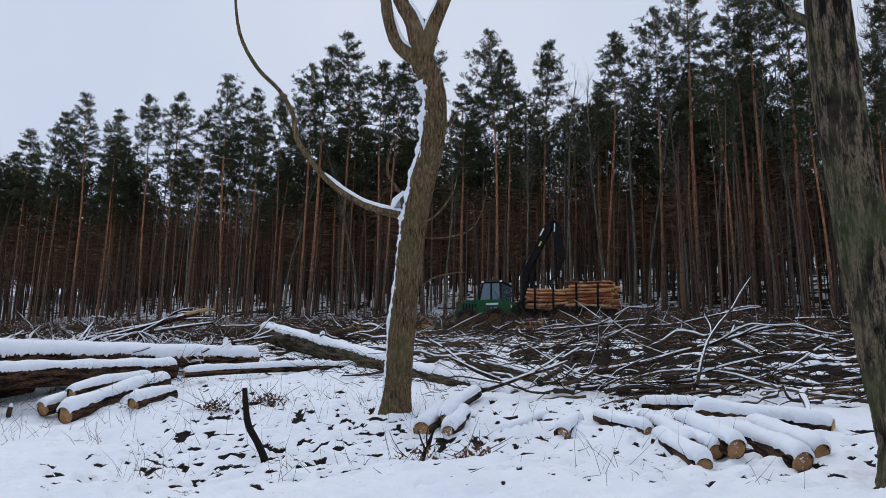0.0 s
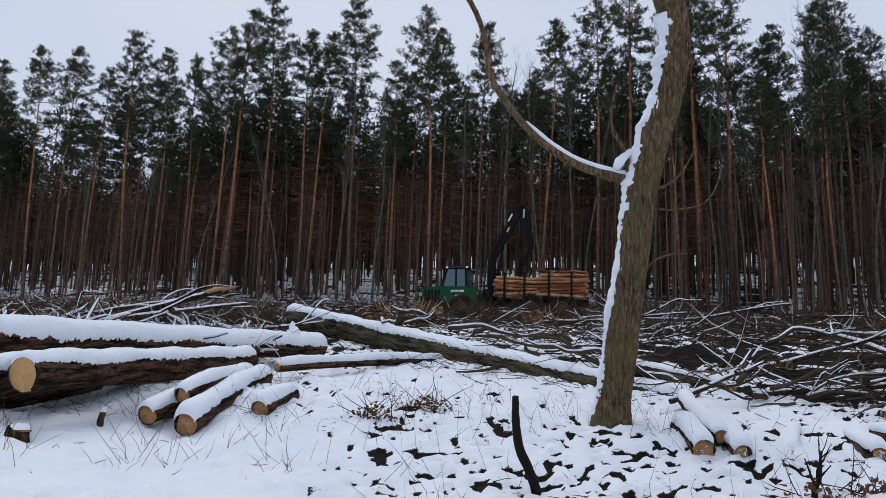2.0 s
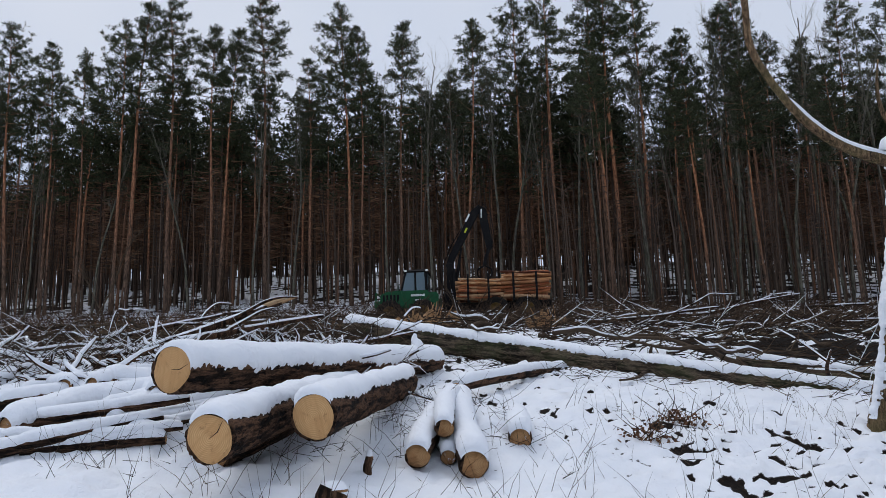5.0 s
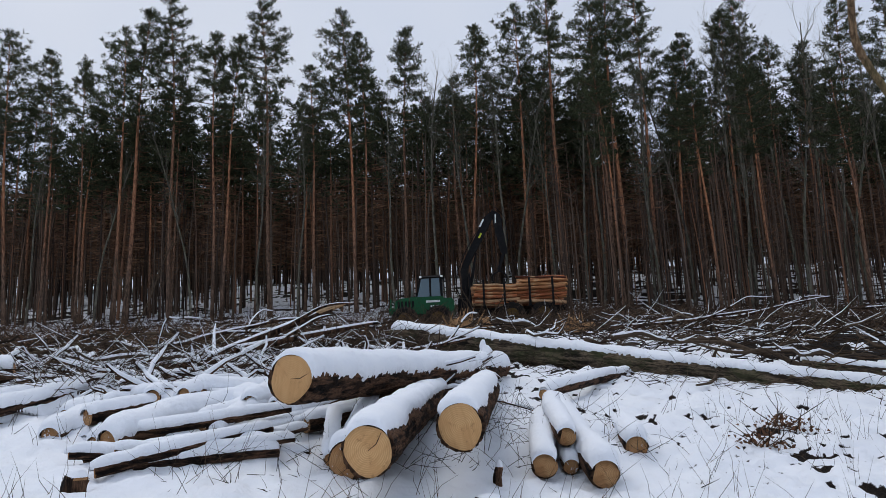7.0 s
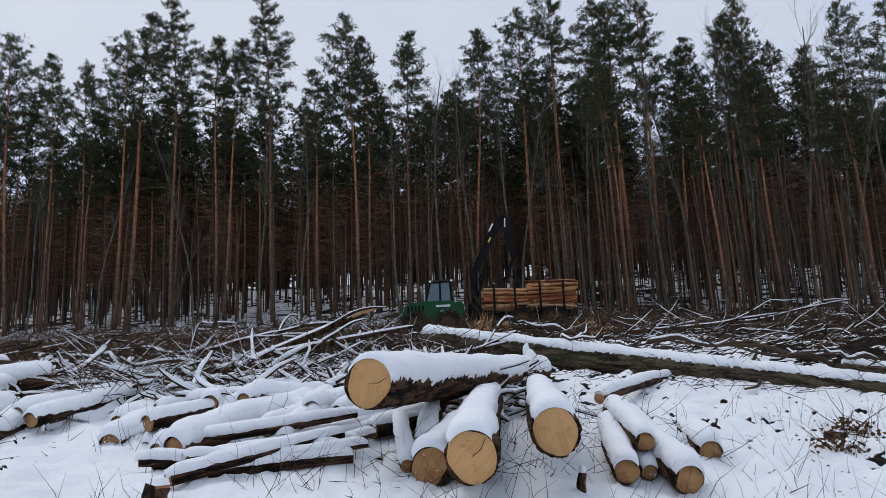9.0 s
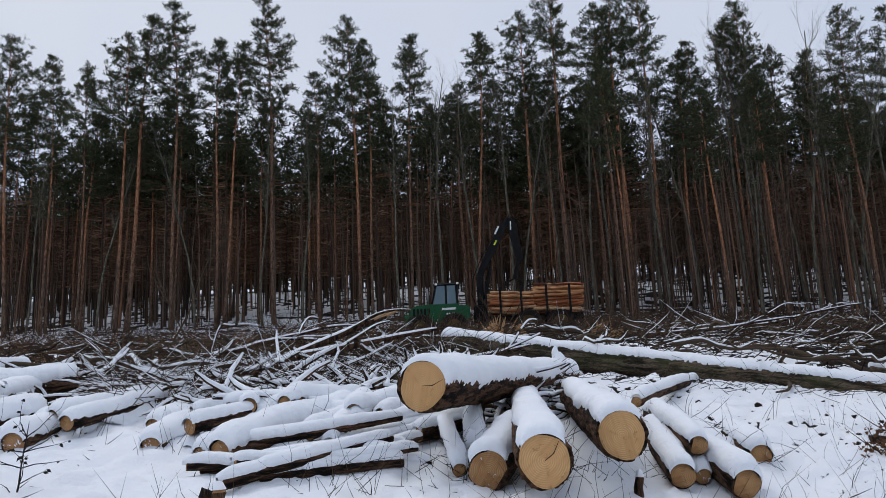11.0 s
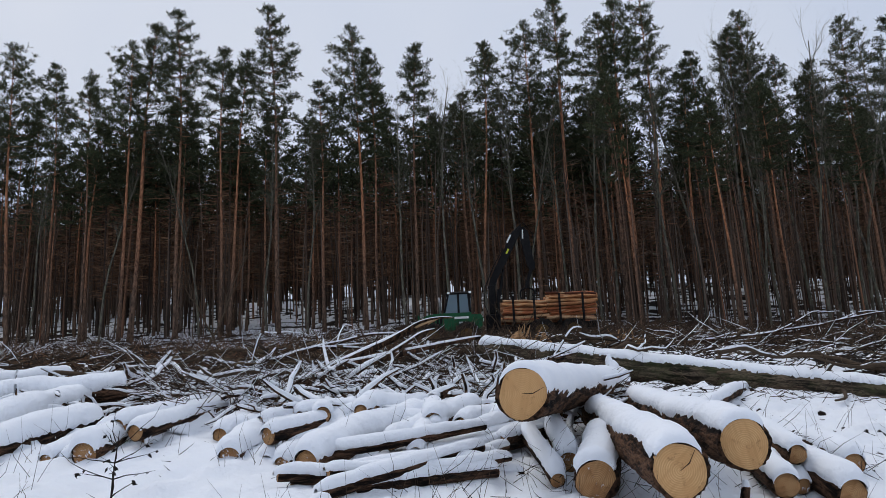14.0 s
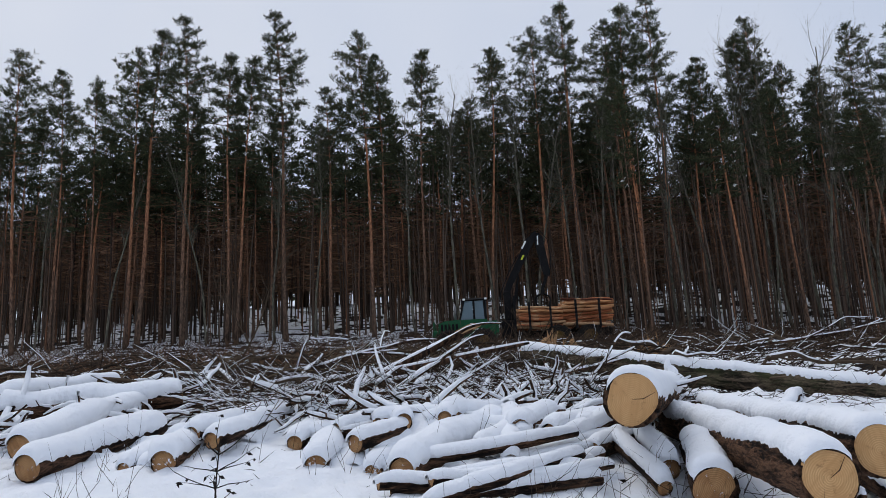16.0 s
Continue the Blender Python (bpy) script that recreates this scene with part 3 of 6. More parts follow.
def pine(kind, x, y, height, lean=0.0, turn=0.0):
    h, meshes = PINE_KINDS[kind]
    s = height / h
    m = Matrix.Translation((x, y, gz(x, y))) @ Matrix.Rotation(lean, 4, "Y") @ Matrix.Rotation(turn, 4, "Z") @ Matrix.Diagonal((s ** 0.5, s ** 0.5, s, 1))
    t = thing("pine_tree", None, "tall Scots pine with bare reddish trunk and dark crown", "tree", "pines at the forest edge", m)
    for name, me in zip(("trunk", "dead_branchwood", "crown"), meshes):
        ob = new(name, me)
        ob.parent = t
        if name == "dead_branchwood":
            tagged(ob, kind="stuff")
    return t


# x, distance up the slope, height, lean
EDGE_PINES_WEST = [
    (-44.5, 80.6, 21.0, 0.0), (-40.5, 79.2, 22.5, 0.02), (-36.9, 77.9, 24.0, -0.02), (-33.8, 76.9, 22.0, 0.01), (-29.0, 75.1, 22.8, -0.05), (-26.7, 74.3, 22.8, 0.0), (-24.0, 73.5, 20.8, 0.02),
    (-20.4, 72.1, 24.0, -0.05), (-17.9, 71.4, 22.2, 0.0), (-15.4, 70.4, 21.0, 0.0), (-12.7, 69.4, 23.6, 0.01), (-11.9, 69.2, 25.7, 0.04),
    (-8.8, 68.1, 26.6, -0.01), (-5.7, 67.0, 23.3, 0.0), (-5.1, 66.8, 23.2, 0.05), (-1.6, 65.5, 26.7, -0.025),
]
EDGE_PINES_EAST = [
    (1.6, 64.3, 20.0, -0.01), (4.5, 63.1, 24.2, -0.02), (5.3, 62.8, 22.4, 0.0), (8.0, 61.6, 22.8, 0.02), (12.6, 59.7, 22.8, 0.06), (16.5, 58.0, 24.0, 0.01), (18.9, 57.0, 26.5, 0.0),
    (22.4, 55.6, 25.0, -0.01), (23.2, 55.2, 26.2, 0.0), (25.3, 54.4, 27.0, 0.01), (27.1, 53.6, 20.5, 0.05), (28.6, 53.0, 21.6, 0.01), (31.2, 51.9, 23.2, 0.0), (33.0, 51.2, 24.5, -0.02), (33.6, 51.0, 21.0, 0.08),
    (36.4, 49.7, 20.5, 0.03), (39.0, 48.6, 24.2, 0.04), (43.0, 47.0, 24.0, 0.02), (46.5, 45.6, 25.0, 0.0), (50.0, 44.0, 23.0, 0.0),
]
rnd = random.Random(11)
for i, (x, y, h, lean) in enumerate(EDGE_PINES_WEST + EDGE_PINES_EAST):
    pine({26: 0, 24: 1, 25: 3, 23: 2, 22: 4, 21: 5, 27: 6}.get(round(h), (i * 3) % 7), x, y, h, lean, rnd.uniform(0, 6.28))


def edge_y(x):
    return 65 - (0.35 if x < 0 else 0.42) * x


for i in range(70):
    x = rnd.uniform(-52, 75)
    y = edge_y(x) + rnd.uniform(1.0, 11)
    pine(rnd.choice((1, 2, 4, 5, 1, 3)), x, y, rnd.uniform(15.5, 20.5), rnd.uniform(-0.025, 0.03), rnd.uniform(0, 6.28))


for x, y, h, lean in ((18.5, 48.5, 17.5, -0.05), (22.0, 43.8, 15.0, -0.03), (25.2, 42.6, 16.0, -0.05), (29.6, 40.0, 15.5, -0.03), (36.0, 38.5, 18.0, 0.0)):
    pine(rnd.choice((1, 2, 4, 5)), x, y, h, lean, rnd.uniform(0, 6.28))


def far_woods():
    """The depth of the forest: trunks, dead branches and crowns in one mesh."""
    rng = np.random.default_rng(77)
    tv, tf, tm, o = [], [], [], 0
    protos = []
    for k in range(6):
        h = 22.0
        low = k >= 3
        cs, ds, arms = pine_crown_points(rng, h, 0.42 if low else 0.55, 1.8, 0.9, 2.2, 1)
        v, f = needle_tufts(rng, cs, ds, 6, 0.5, 0.14)
        n, rings = 4, (-0.5, 6.0, 14.0, 21.5)
        rad = (0.13, 0.105, 0.08, 0.02)
        a = np.arange(n) * 2 * np.pi / n
        pv = np.concatenate([np.stack([np.cos(a) * q, np.sin(a) * q, np.full(n, z)], -1) for z, q in zip(rings, rad)])
        pf = []
        for i in range(3):
            for j in range(n):
                p, q = i * n + j, i * n + (j + 1) % n
                pf += [(p, q, q + n), (p, q + n, p + n)]
        m = 150
        z = rng.uniform(4.2, 14.5, m)
        az = rng.uniform(0, 6.283, m)
        ln = rng.uniform(0.4, 1.1, m) * (0.6 + z / 7)
        root = np.stack([np.zeros(m), np.zeros(m), z], -1)
        d = np.stack([np.cos(az), np.sin(az), rng.uniform(-0.35, 0.35, m)], -1)
        bv = np.stack([root + (0, 0, 0.042), root - (0, 0, 0.042), root + d * ln[:, None]], 1).reshape(-1, 3)
        bf = np.arange(m * 3).reshape(-1, 3)
        vv = np.concatenate([pv, bv, v])
        ff = np.concatenate([np.array(pf), bf + len(pv), f + len(pv) + len(bv)])
        mm = np.concatenate([np.zeros(len(pf), int), np.ones(m, int), np.full(len(f), 2)])
        protos.append((vv, ff, mm))
    for k in range(4):
        n = 95
        u = rng.uniform(0, 1, n)
        z = 4.4 + 10.5 * u
        az = rng.uniform(0, 6.283, n)
        ln = (2.1 * (1 - u) + 0.35) * rng.uniform(0.6, 1.15, n)
        root = np.stack([np.zeros(n), np.zeros(n), z], -1)
        d = np.stack([np.cos(az), np.sin(az), rng.uniform(-0.25, 0.3, n)], -1)
        tip = root + d * ln[:, None]
        across = np.stack([-np.sin(az), np.cos(az), rng.uniform(-1.2, 1.2, n)], -1) * rng.uniform(0.22, 0.42, (n, 1))
        vv = np.stack([root, tip + across, tip - across], 1).reshape(-1, 3)
        protos.append((vv, np.arange(n * 3).reshape(-1, 3), np.full(n, 1 + k % 2)))
    made = 0
    while made < 2400:
        x = rng.uniform(-85, 125)
        e = edge_y(x)
        depth = rng.uniform(0, 1) ** 1.25
        y = e + 3 + 88 * depth if made < 1500 else e + 36 + 60 * depth
        if not -25 - 0.75 * (y - 10) < x < 45 + 1.1 * (y - 10):
            continue
        vv, ff, mm = protos[made % 3 + (3 if depth > 0.5 else 0)] if made < 1500 else protos[6 + made % 4]
        s = rng.uniform(0.66, 0.90) - 0.26 * min(1.0, depth * 1.6)
        w = rng.uniform(0, 6.283)
        c, q = math.cos(w), math.sin(w)
        p = vv * (1, 1, s)
        lx, ly = rng.normal(0, 0.02, 2)
        p = np.stack([c * p[:, 0] - q * p[:, 1] + lx * p[:, 2] + x, q * p[:, 0] + c * p[:, 1] + ly * p[:, 2] + y, p[:, 2] + gz(x, y)], -1)
        tv.append(p)
        tf.append(ff + o)
        tm.append(mm)
        o += len(p)
        made += 1
    me = mesh_from_arrays("far_woods", np.concatenate(tv), np.concatenate(tf), [PINE_FAR, FOREST_TWIG, NEEDLES], np.concatenate(tm))
    return tagged(new("far_woods", me), "dense pine forest with thin dark trunks on a snowy slope", "forest", kind="stuff")


PINE_FAR = make_twig("shaded_pine_bark", [(0.0, (0.045, 0.034, 0.028)), (0.45, (0.12, 0.08, 0.058)), (0.75, (0.19, 0.145, 0.115)), (1.0, (0.33, 0.16, 0.09))])
far_woods()

# ---- bare broad-leaved trees ----


def bare_tree_shape(seed, h, r):
    rnd = random.Random(seed)
    trunk, twigs = Shape(), Shape()

    def grow(p, d, ln, rad, level):
        s = trunk if level == 0 else twigs
        n = 8 if level == 0 else 5 if level == 1 else 3
        pts = crooked(p, d, ln, n, rnd, 0.09 if level == 0 else 0.34, 0.03 if level == 0 else 0.07)
        tip = rad * (0.25 if level == 0 else 0.3)
        rads = [rad + (tip - rad) * i / n for i in range(n + 1)]
        tube(s, pts, rads, (8, 5, 3, 3)[level], caps=False)
        if level == 3:
            return
        for k in range((26, 7, 3)[level]):
            f = rnd.uniform(0.5 if level == 0 else 0.2, 1.0)
            i = min(int(f * n), n - 1)
            q = pts[i].lerp(pts[i + 1], f * n - i)
            az = rnd.uniform(0, 6.283)
            dd = Vector((math.cos(az), math.sin(az), rnd.uniform(0.5, 1.4))).normalized() * 0.75 + (pts[-1] - pts[0]).normalized() * 0.5
            grow(q, dd, ln * (0.15 if level == 0 else 0.5) * rnd.uniform(0.6, 1.2), rads[i] * 0.38, level + 1)
    grow((0, 0, -0.3), (0, 0, 1), h, r, 0)
    return trunk.mesh("trunk", [GREY_BARK]), twigs.mesh("twigs", [GREY_BARK])


BARE_KINDS = [bare_tree_shape(k, 20, 0.13) for k in (3, 8, 14)]
for i, (x, y, s, lean) in enumerate([(27.6, 53.4, 1.08, 0.03), (12.5, 58.6, 0.9, -0.09), (31.0, 51.0, 1.05, 0.0), (38.0, 47.5, 1.0, -0.02), (7.0, 61.0, 0.85, -0.03), (14.0, 57.0, 0.95, 0.02),
                                     (34.5, 50.2, 1.1, -0.03), (-2.5, 65.0, 0.8, 0.02), (21.0, 55.2, 0.9, 0.04), (-14.0, 69.0, 0.8, 0.03), (42.0, 46.0, 1.05, 0.02), (-24.0, 73.0, 0.8, 0.0), (27.0, 41.9, 0.86, -0.03), (31.5, 43.0, 0.9, 0.03), (20.5, 47.5, 0.8, -0.04), (34.5, 45.3, 0.92, 0.02), (24.0, 43.5, 0.7, 0.05),
                                     (10.2, 60.2, 0.95, -0.03), (15.2, 57.6, 0.85, 0.05), (17.8, 56.4, 0.8, -0.04), (20.0, 55.4, 1.0, 0.02), (24.3, 53.6, 0.9, -0.05), (29.8, 51.4, 1.1, 0.03), (32.0, 50.6, 1.12, -0.04), (35.6, 49.0, 1.05, 0.05), (40.4, 46.9, 1.1, -0.03), (0.2, 63.6, 0.8, 0.04), (-7.2, 66.4, 0.75, -0.04), (-18.8, 70.8, 0.75, 0.05)]):
    m = Matrix.Translation((x, y, gz(x, y))) @ Matrix.Rotation(lean, 4, "Y") @ Matrix.Rotation(i * 1.9, 4, "Z") @ Matrix.Diagonal((s, s, s, 1))
    t = thing("bare_tree", None, "leafless grey broad-leaved tree with fine twigs", "tree", "bare trees at the forest edge", m)
    new("trunk", BARE_KINDS[i % 3][0]).parent = t
    tw = tagged(new("twig_crown", BARE_KINDS[i % 3][1]), kind="stuff")
    tw.parent = t

# ---- the oak in the clearing ----


def smooth_path(pts, rads, sub=4):
    """A finer path through the given points."""
    p = [Vector(q) for q in pts]
    out, rr = [], []
    for i in range(len(p) - 1):
        a, b, c, d = p[max(i - 1, 0)], p[i], p[i + 1], p[min(i + 2, len(p) - 1)]
        for k in range(sub):
            t = k / sub
            out.append(0.5 * ((2 * b) + (c - a) * t + (2 * a - 5 * b + 4 * c - d) * t * t + (3 * b - a - 3 * c + d) * t ** 3))
            rr.append(rads[i] + (rads[i + 1] - rads[i]) * t)
    out.append(p[-1])
    rr.append(rads[-1])
    return out, rr


def make_oak():
    rnd = random.Random(4)
    t = thing("oak_tree", (0, 0, 0), "leafless oak with furrowed bark and wind-blown snow along its trunk", "tree")
    stem = [(-0.66, 11.98, 1.25), (-0.65, 11.95, 1.7), (-0.62, 11.82, 2.2), (-0.58, 11.7, 2.84), (-0.51, 11.6, 3.54), (-0.44, 11.52, 4.25), (-0.32, 11.36, 4.9), (-0.18, 11.2, 5.5), (-0.17, 11.05, 6.13), (-0.36, 10.92, 6.65)]
    rs = [0.25, 0.205, 0.19, 0.19, 0.185, 0.195, 0.185, 0.175, 0.17, 0.165]
    pts, rads = smooth_path(stem, rs, 5)
    s = Shape()
    bark_tube(s, *smooth_path(stem, rs, 22), 72, 0.022, 34, 1, 0.25)
    part("trunk", s, OAK_BARK, t)
    limbs = {
        "limb": ([(-0.5, 11.52, 4.38), (-0.72, 11.56, 4.42), (-1.0, 11.62, 4.5), (-1.3, 11.66, 4.62), (-1.62, 11.68, 4.82), (-1.88, 11.68, 5.05), (-2.14, 11.68, 5.36), (-2.32, 11.66, 5.66), (-2.38, 11.6, 6.0), (-2.56, 11.4, 6.3), (-2.86, 11.1, 6.55), (-3.1, 10.9, 7.0), (-3.2, 10.8, 7.7)],
                 [0.085, 0.066, 0.056, 0.050, 0.046, 0.043, 0.041, 0.040, 0.037, 0.033, 0.030, 0.026, 0.016]),
        "upper_limb_west": ([(-0.36, 10.95, 6.6), (-0.72, 10.92, 6.86), (-0.88, 10.9, 7.3), (-0.98, 10.9, 7.8), (-1.3, 10.8, 9.0), (-1.4, 10.8, 10.5)], [0.13, 0.1, 0.09, 0.085, 0.06, 0.03]),
        "upper_limb_middle": ([(-0.36, 10.95, 6.6), (-0.5, 10.9, 7.2), (-0.75, 10.9, 7.8), (-0.7, 10.9, 9.2), (-0.9, 10.9, 11)], [0.15, 0.13, 0.11, 0.07, 0.03]),
        "upper_limb_east": ([(-0.36, 10.95, 6.6), (-0.22, 10.9, 7.14), (-0.02, 10.9, 7.7), (0.35, 11.0, 9.0), (0.4, 11.1, 10.5)], [0.14, 0.115, 0.1, 0.07, 0.03]),
        "broken_stub": ([(-0.2, 11.28, 5.62), (0.03, 11.25, 5.74), (0.2, 11.25, 5.93)], [0.05, 0.04, 0.012]),
        "side_twig_low": ([(-0.4, 11.4, 4.25), (-0.2, 11.35, 4.3), (-0.02, 11.3, 4.46), (0.15, 11.3, 4.75), (0.2, 11.3, 5.05)], [0.022, 0.018, 0.015, 0.01, 0.004]),
        "side_twig_up": ([(-0.6, 11.5, 4.4), (-0.66, 11.45, 4.7), (-0.85, 11.4, 5.0), (-0.84, 11.4, 5.3), (-0.78, 11.4, 5.55)], [0.03, 0.026, 0.024, 0.016, 0.006]),
        "side_twig_rear": ([(-0.5, 11.65, 3.05), (-0.25, 11.7, 3.4), (0.05, 11.8, 3.55), (0.35, 11.9, 3.6)], [0.02, 0.016, 0.012, 0.005]),
        "side_twig_east": ([(-0.45, 11.5, 4.05), (-0.05, 11.5, 4.05), (0.35, 11.5, 4.15), (0.55, 11.5, 4.4), (0.65, 11.5, 4.8)], [0.016, 0.012, 0.01, 0.008, 0.004]),
    }
    for name, (p, r) in limbs.items():
        q, rr = smooth_path(p, r, 4)
        s = Shape()
        tube(s, q, rr, 12 if r[0] > 0.08 else 6, 0, 0.05, rnd)
        part(name, s, OAK_BARK, t)
        if name == "limb" or name.startswith("upper"):
            snow, e = Shape(), 21 if name == "limb" else 9
            snow_strip(snow, q[1:e], rr[1:e], 0.05 if name == "limb" else 0.03, 0.85, rnd)
            part("limb_snow", snow, SNOW, t)
    # wind-blown snow plastered to the weather side of the stem
    west = Shape()
    fine, fr_r = smooth_path(stem, rs, 26)
    rows = []
    for i, ((p, d, a, b), r) in enumerate(zip(frames_along(fine), fr_r)):
        if not 1.55 < p.z < 6.4:
            continue
        w = Vector((-1, 0.22, 0))
        w = (w - d * w.dot(d)).normalized()
        q = d.cross(w)
        grow = 1.0 if p.z < 4.3 else 1.75
        wide = 0.46 * grow * max(0.12, 0.95 + 0.8 * noise.noise(p * 3.1) + 0.5 * noise.noise(p * 11) + 0.45 * noise.noise(p * 31))
        shift = 0.22 * noise.noise(p * 4.3 + Vector((5, 0, 0)))
        th = 0.034 * grow * max(0.12, 0.9 + 0.8 * noise.noise(p * 5) + 0.5 * noise.noise(p * 15) + 0.4 * noise.noise(p * 37))
        rows.append([p + (w * math.cos(u * wide + shift) + q * math.sin(u * wide + shift)) * (r * 1.02 + th * (1 - abs(u) ** 2.5) - 0.014 * (abs(u) == 1)) for u in (-1, -0.6, -0.2, 0.2, 0.6, 1)])
    west.add([p for r in rows for p in r], [(i * 6 + k, i * 6 + k + 1, i * 6 + k + 7, i * 6 + k + 6) for i in range(len(rows) - 1) for k in range(5)])
    lump = Shape()
    snow_strip(lump, [Vector((-0.72, 11.5, 4.46)), Vector((-0.64, 11.47, 4.55)), Vector((-0.55, 11.43, 4.72))], [0.09, 0.11, 0.06], 0.06, 1.3, rnd)
    part("fork_snow", lump, SNOW, t)
    part("wind_blown_snow", west, SNOW, t, "snow plastered along the weather side")


make_oak()


def make_near_trunk():
    rnd = random.Random(9)
    t = thing("roadside_tree", (0, 0, 0), "leaning grey-brown tree trunk with lichen, close to the path", "tree")
    s = Shape()
    g = gz(4.4, 7.75)
    p, r = smooth_path([(4.60, 7.8, g - 0.1), (4.56, 7.8, g + 0.4), (4.38, 7.8, 2.4), (4.23, 7.8, 3.8), (4.13, 7.8, 5.2), (4.08, 7.8, 7.5), (3.98, 7.9, 11)], [0.34, 0.28, 0.26, 0.25, 0.24, 0.2, 0.08], 5)
    bark_tube(s, *smooth_path(p, r, 4), 64, 0.02, 34, 2, 0.2)
    part("trunk", s, MOSSY_BARK, t)
    for z, az, ln in ((5.6, 2.6, 2.2), (6.6, 0.4, 2.4), (7.6, 4.2, 2.0), (8.6, 1.7, 1.8)):
        s = Shape()
        q = crooked((4.11, 7.8, z), (math.cos(az), math.sin(az), 0.8), ln, 5, rnd, 0.2, 0.05)
        tube(s, q, [0.07, 0.06, 0.045, 0.03, 0.02, 0.006], 7)
        part("limb", s, MOSSY_BARK, t)


make_near_trunk()

# ---- felled logs ----


def end_disc(rnd, r, dents=0.05):
    s = Shape()
    n = 26
    ph = [rnd.uniform(0, 6.28) for _ in range(3)]
    w = [r * (1 + dents * math.sin(4 * math.pi * k / n + ph[0]) + 0.6 * dents * math.sin(6 * math.pi * k / n + ph[1]) + 0.4 * dents * math.sin(10 * math.pi * k / n + ph[2]) + rnd.uniform(-0.015, 0.015)) for k in range(n)]
    verts = [(0, 0, 0.004)]
    for q in (0.5, 0.97, 1.0):
        verts += [(w[k] * q * math.cos(2 * math.pi * k / n), w[k] * q * math.sin(2 * math.pi * k / n), 0.004 - (0.02 if q == 1.0 else 0)) for k in range(n)]
    faces = [(0, 1 + k, 1 + (k + 1) % n) for k in range(n)]
    for i in range(2):
        faces += [(1 + i * n + k, 1 + (i + 1) * n + k, 1 + (i + 1) * n + (k + 1) % n, 1 + i * n + (k + 1) % n) for k in range(n)]
    s.add(verts, faces)
    return s


def felled_log(p0, p1, r0, r1, label, snow=0.06, bark=None, cut=None, group="", name="felled_log", bend=0.03, seed=0, cover=1.15, far_cut=True, crack=False, lean=0.0):
    rnd = random.Random(seed)
    p0, p1 = Vector(p0), Vector(p1)
    ax = (p1 - p0).normalized()
    ln = (p1 - p0).length
    rot = ax.to_track_quat("Z", "Y").to_matrix().to_4x4()
    m = Matrix.Translation(p0) @ rot
    inv = m.inverted()
    t = thing(name, None, label, "log", group, m)
    n = max(6, int(ln / 0.16))
    ph = rnd.uniform(0, 6)
    line = [Vector((bend * math.sin(ph + 3 * i / n) * ln * 0.25 - bend * math.sin(ph) * ln * 0.25, bend * math.cos(ph + 2 * i / n) * ln * 0.2 - bend * math.cos(ph) * ln * 0.2, ln * i / n)) for i in range(n + 1)]
    rads = [r0 + (r1 - r0) * i / n + rnd.uniform(-0.02, 0.02) * r0 for i in range(n + 1)]
    rads[0] = r0
    b = Shape()
    if r0 > 0.15:
        bark_tube(b, *smooth_path(line, rads, 5), 60, 0.016, 40, seed)
    else:
        tube(b, line, rads, 18, 0, 0.045, rnd, caps=True)
    part("bark", b, bark or LOG_BARK, t)
    e = part("cut_face", end_disc(rnd, r0 * 0.93), cut or OAK_CUT, t, "pale sawn end with growth rings")
    e.matrix_basis = Matrix.Rotation(math.pi, 4, "X") @ Matrix.Rotation(rnd.uniform(0, 6), 4, "Z")
    if crack:
        c = Shape()
        for k in range(1):
            w = rnd.uniform(0, 6.28)
            pts = [Vector((0, 0, 0)), Vector((0.4 * r0 * math.cos(w), 0.4 * r0 * math.sin(w), 0)), Vector((0.85 * r0 * math.cos(w + 0.25), 0.85 * r0 * math.sin(w + 0.25), 0))]
            if k:
                pts = [q + Vector((0.2 * r0, -0.1 * r0, 0)) for q in pts]
            tube(c, [q + Vector((0, 0, 0.004)) for q in pts], [0.002, 0.004, 0.0015], 5)
        part("check_crack", c, DARK_TWIG, e)
    if far_cut:
        e2 = part("cut_face", end_disc(rnd, rads[-1] * 0.93), cut or OAK_CUT, t)
        e2.matrix_basis = Matrix.Translation(line[-1])
    if snow > 0:
        s = Shape()
        world_line = [m @ q for q in line]
        fine, fr = smooth_path(world_line, rads, 7 if r0 > 0.15 else 4)
        fine[0] = fine[0] - ax * (0.006 if r0 > 0.15 else 0.035)
        snow_strip(s, fine, fr, snow, cover, rnd, n=12, lean=lean)
        s.v = [tuple(inv @ Vector(q)) for q in s.v]
        part("snow_cap", s, SNOW, t)
    return t


BIG = "thick oak log with pale sawn end under deep snow"
first_log = felled_log((-8.22, 12.72, 2.27), (-4.2, 17.6, 2.62), 0.222, 0.2, BIG, 0.055, seed=1, group="thick oak logs", cover=1.35, lean=0.32, crack=True)
stub = Shape()
tube(stub, *smooth_path([(0, 0, -0.08), (0.02, 0, 0.02), (-0.01, 0.01, 0.10), (0, 0, 0.19)], [0.17, 0.10, 0.055, 0.02], 4), 12, 0, 0.10, random.Random(3))
part("snowy_stub", stub, SNOW, first_log, "snow-covered branch stub", True, first_log.matrix_basis.inverted() @ Matrix.Translation((-4.63, 16.95, 2.76)))
felled_log((-7.95, 11.13, 1.71), (-6.0, 15.2, 2.12), 0.185, 0.17, BIG, 0.075, seed=2, group="thick oak logs", crack=True, cover=1.0)
felled_log((-7.16, 11.43, 1.83), (-5.3, 15.5, 2.2), 0.185, 0.17, BIG, 0.075, seed=3, group="thick oak logs", cover=1.0)
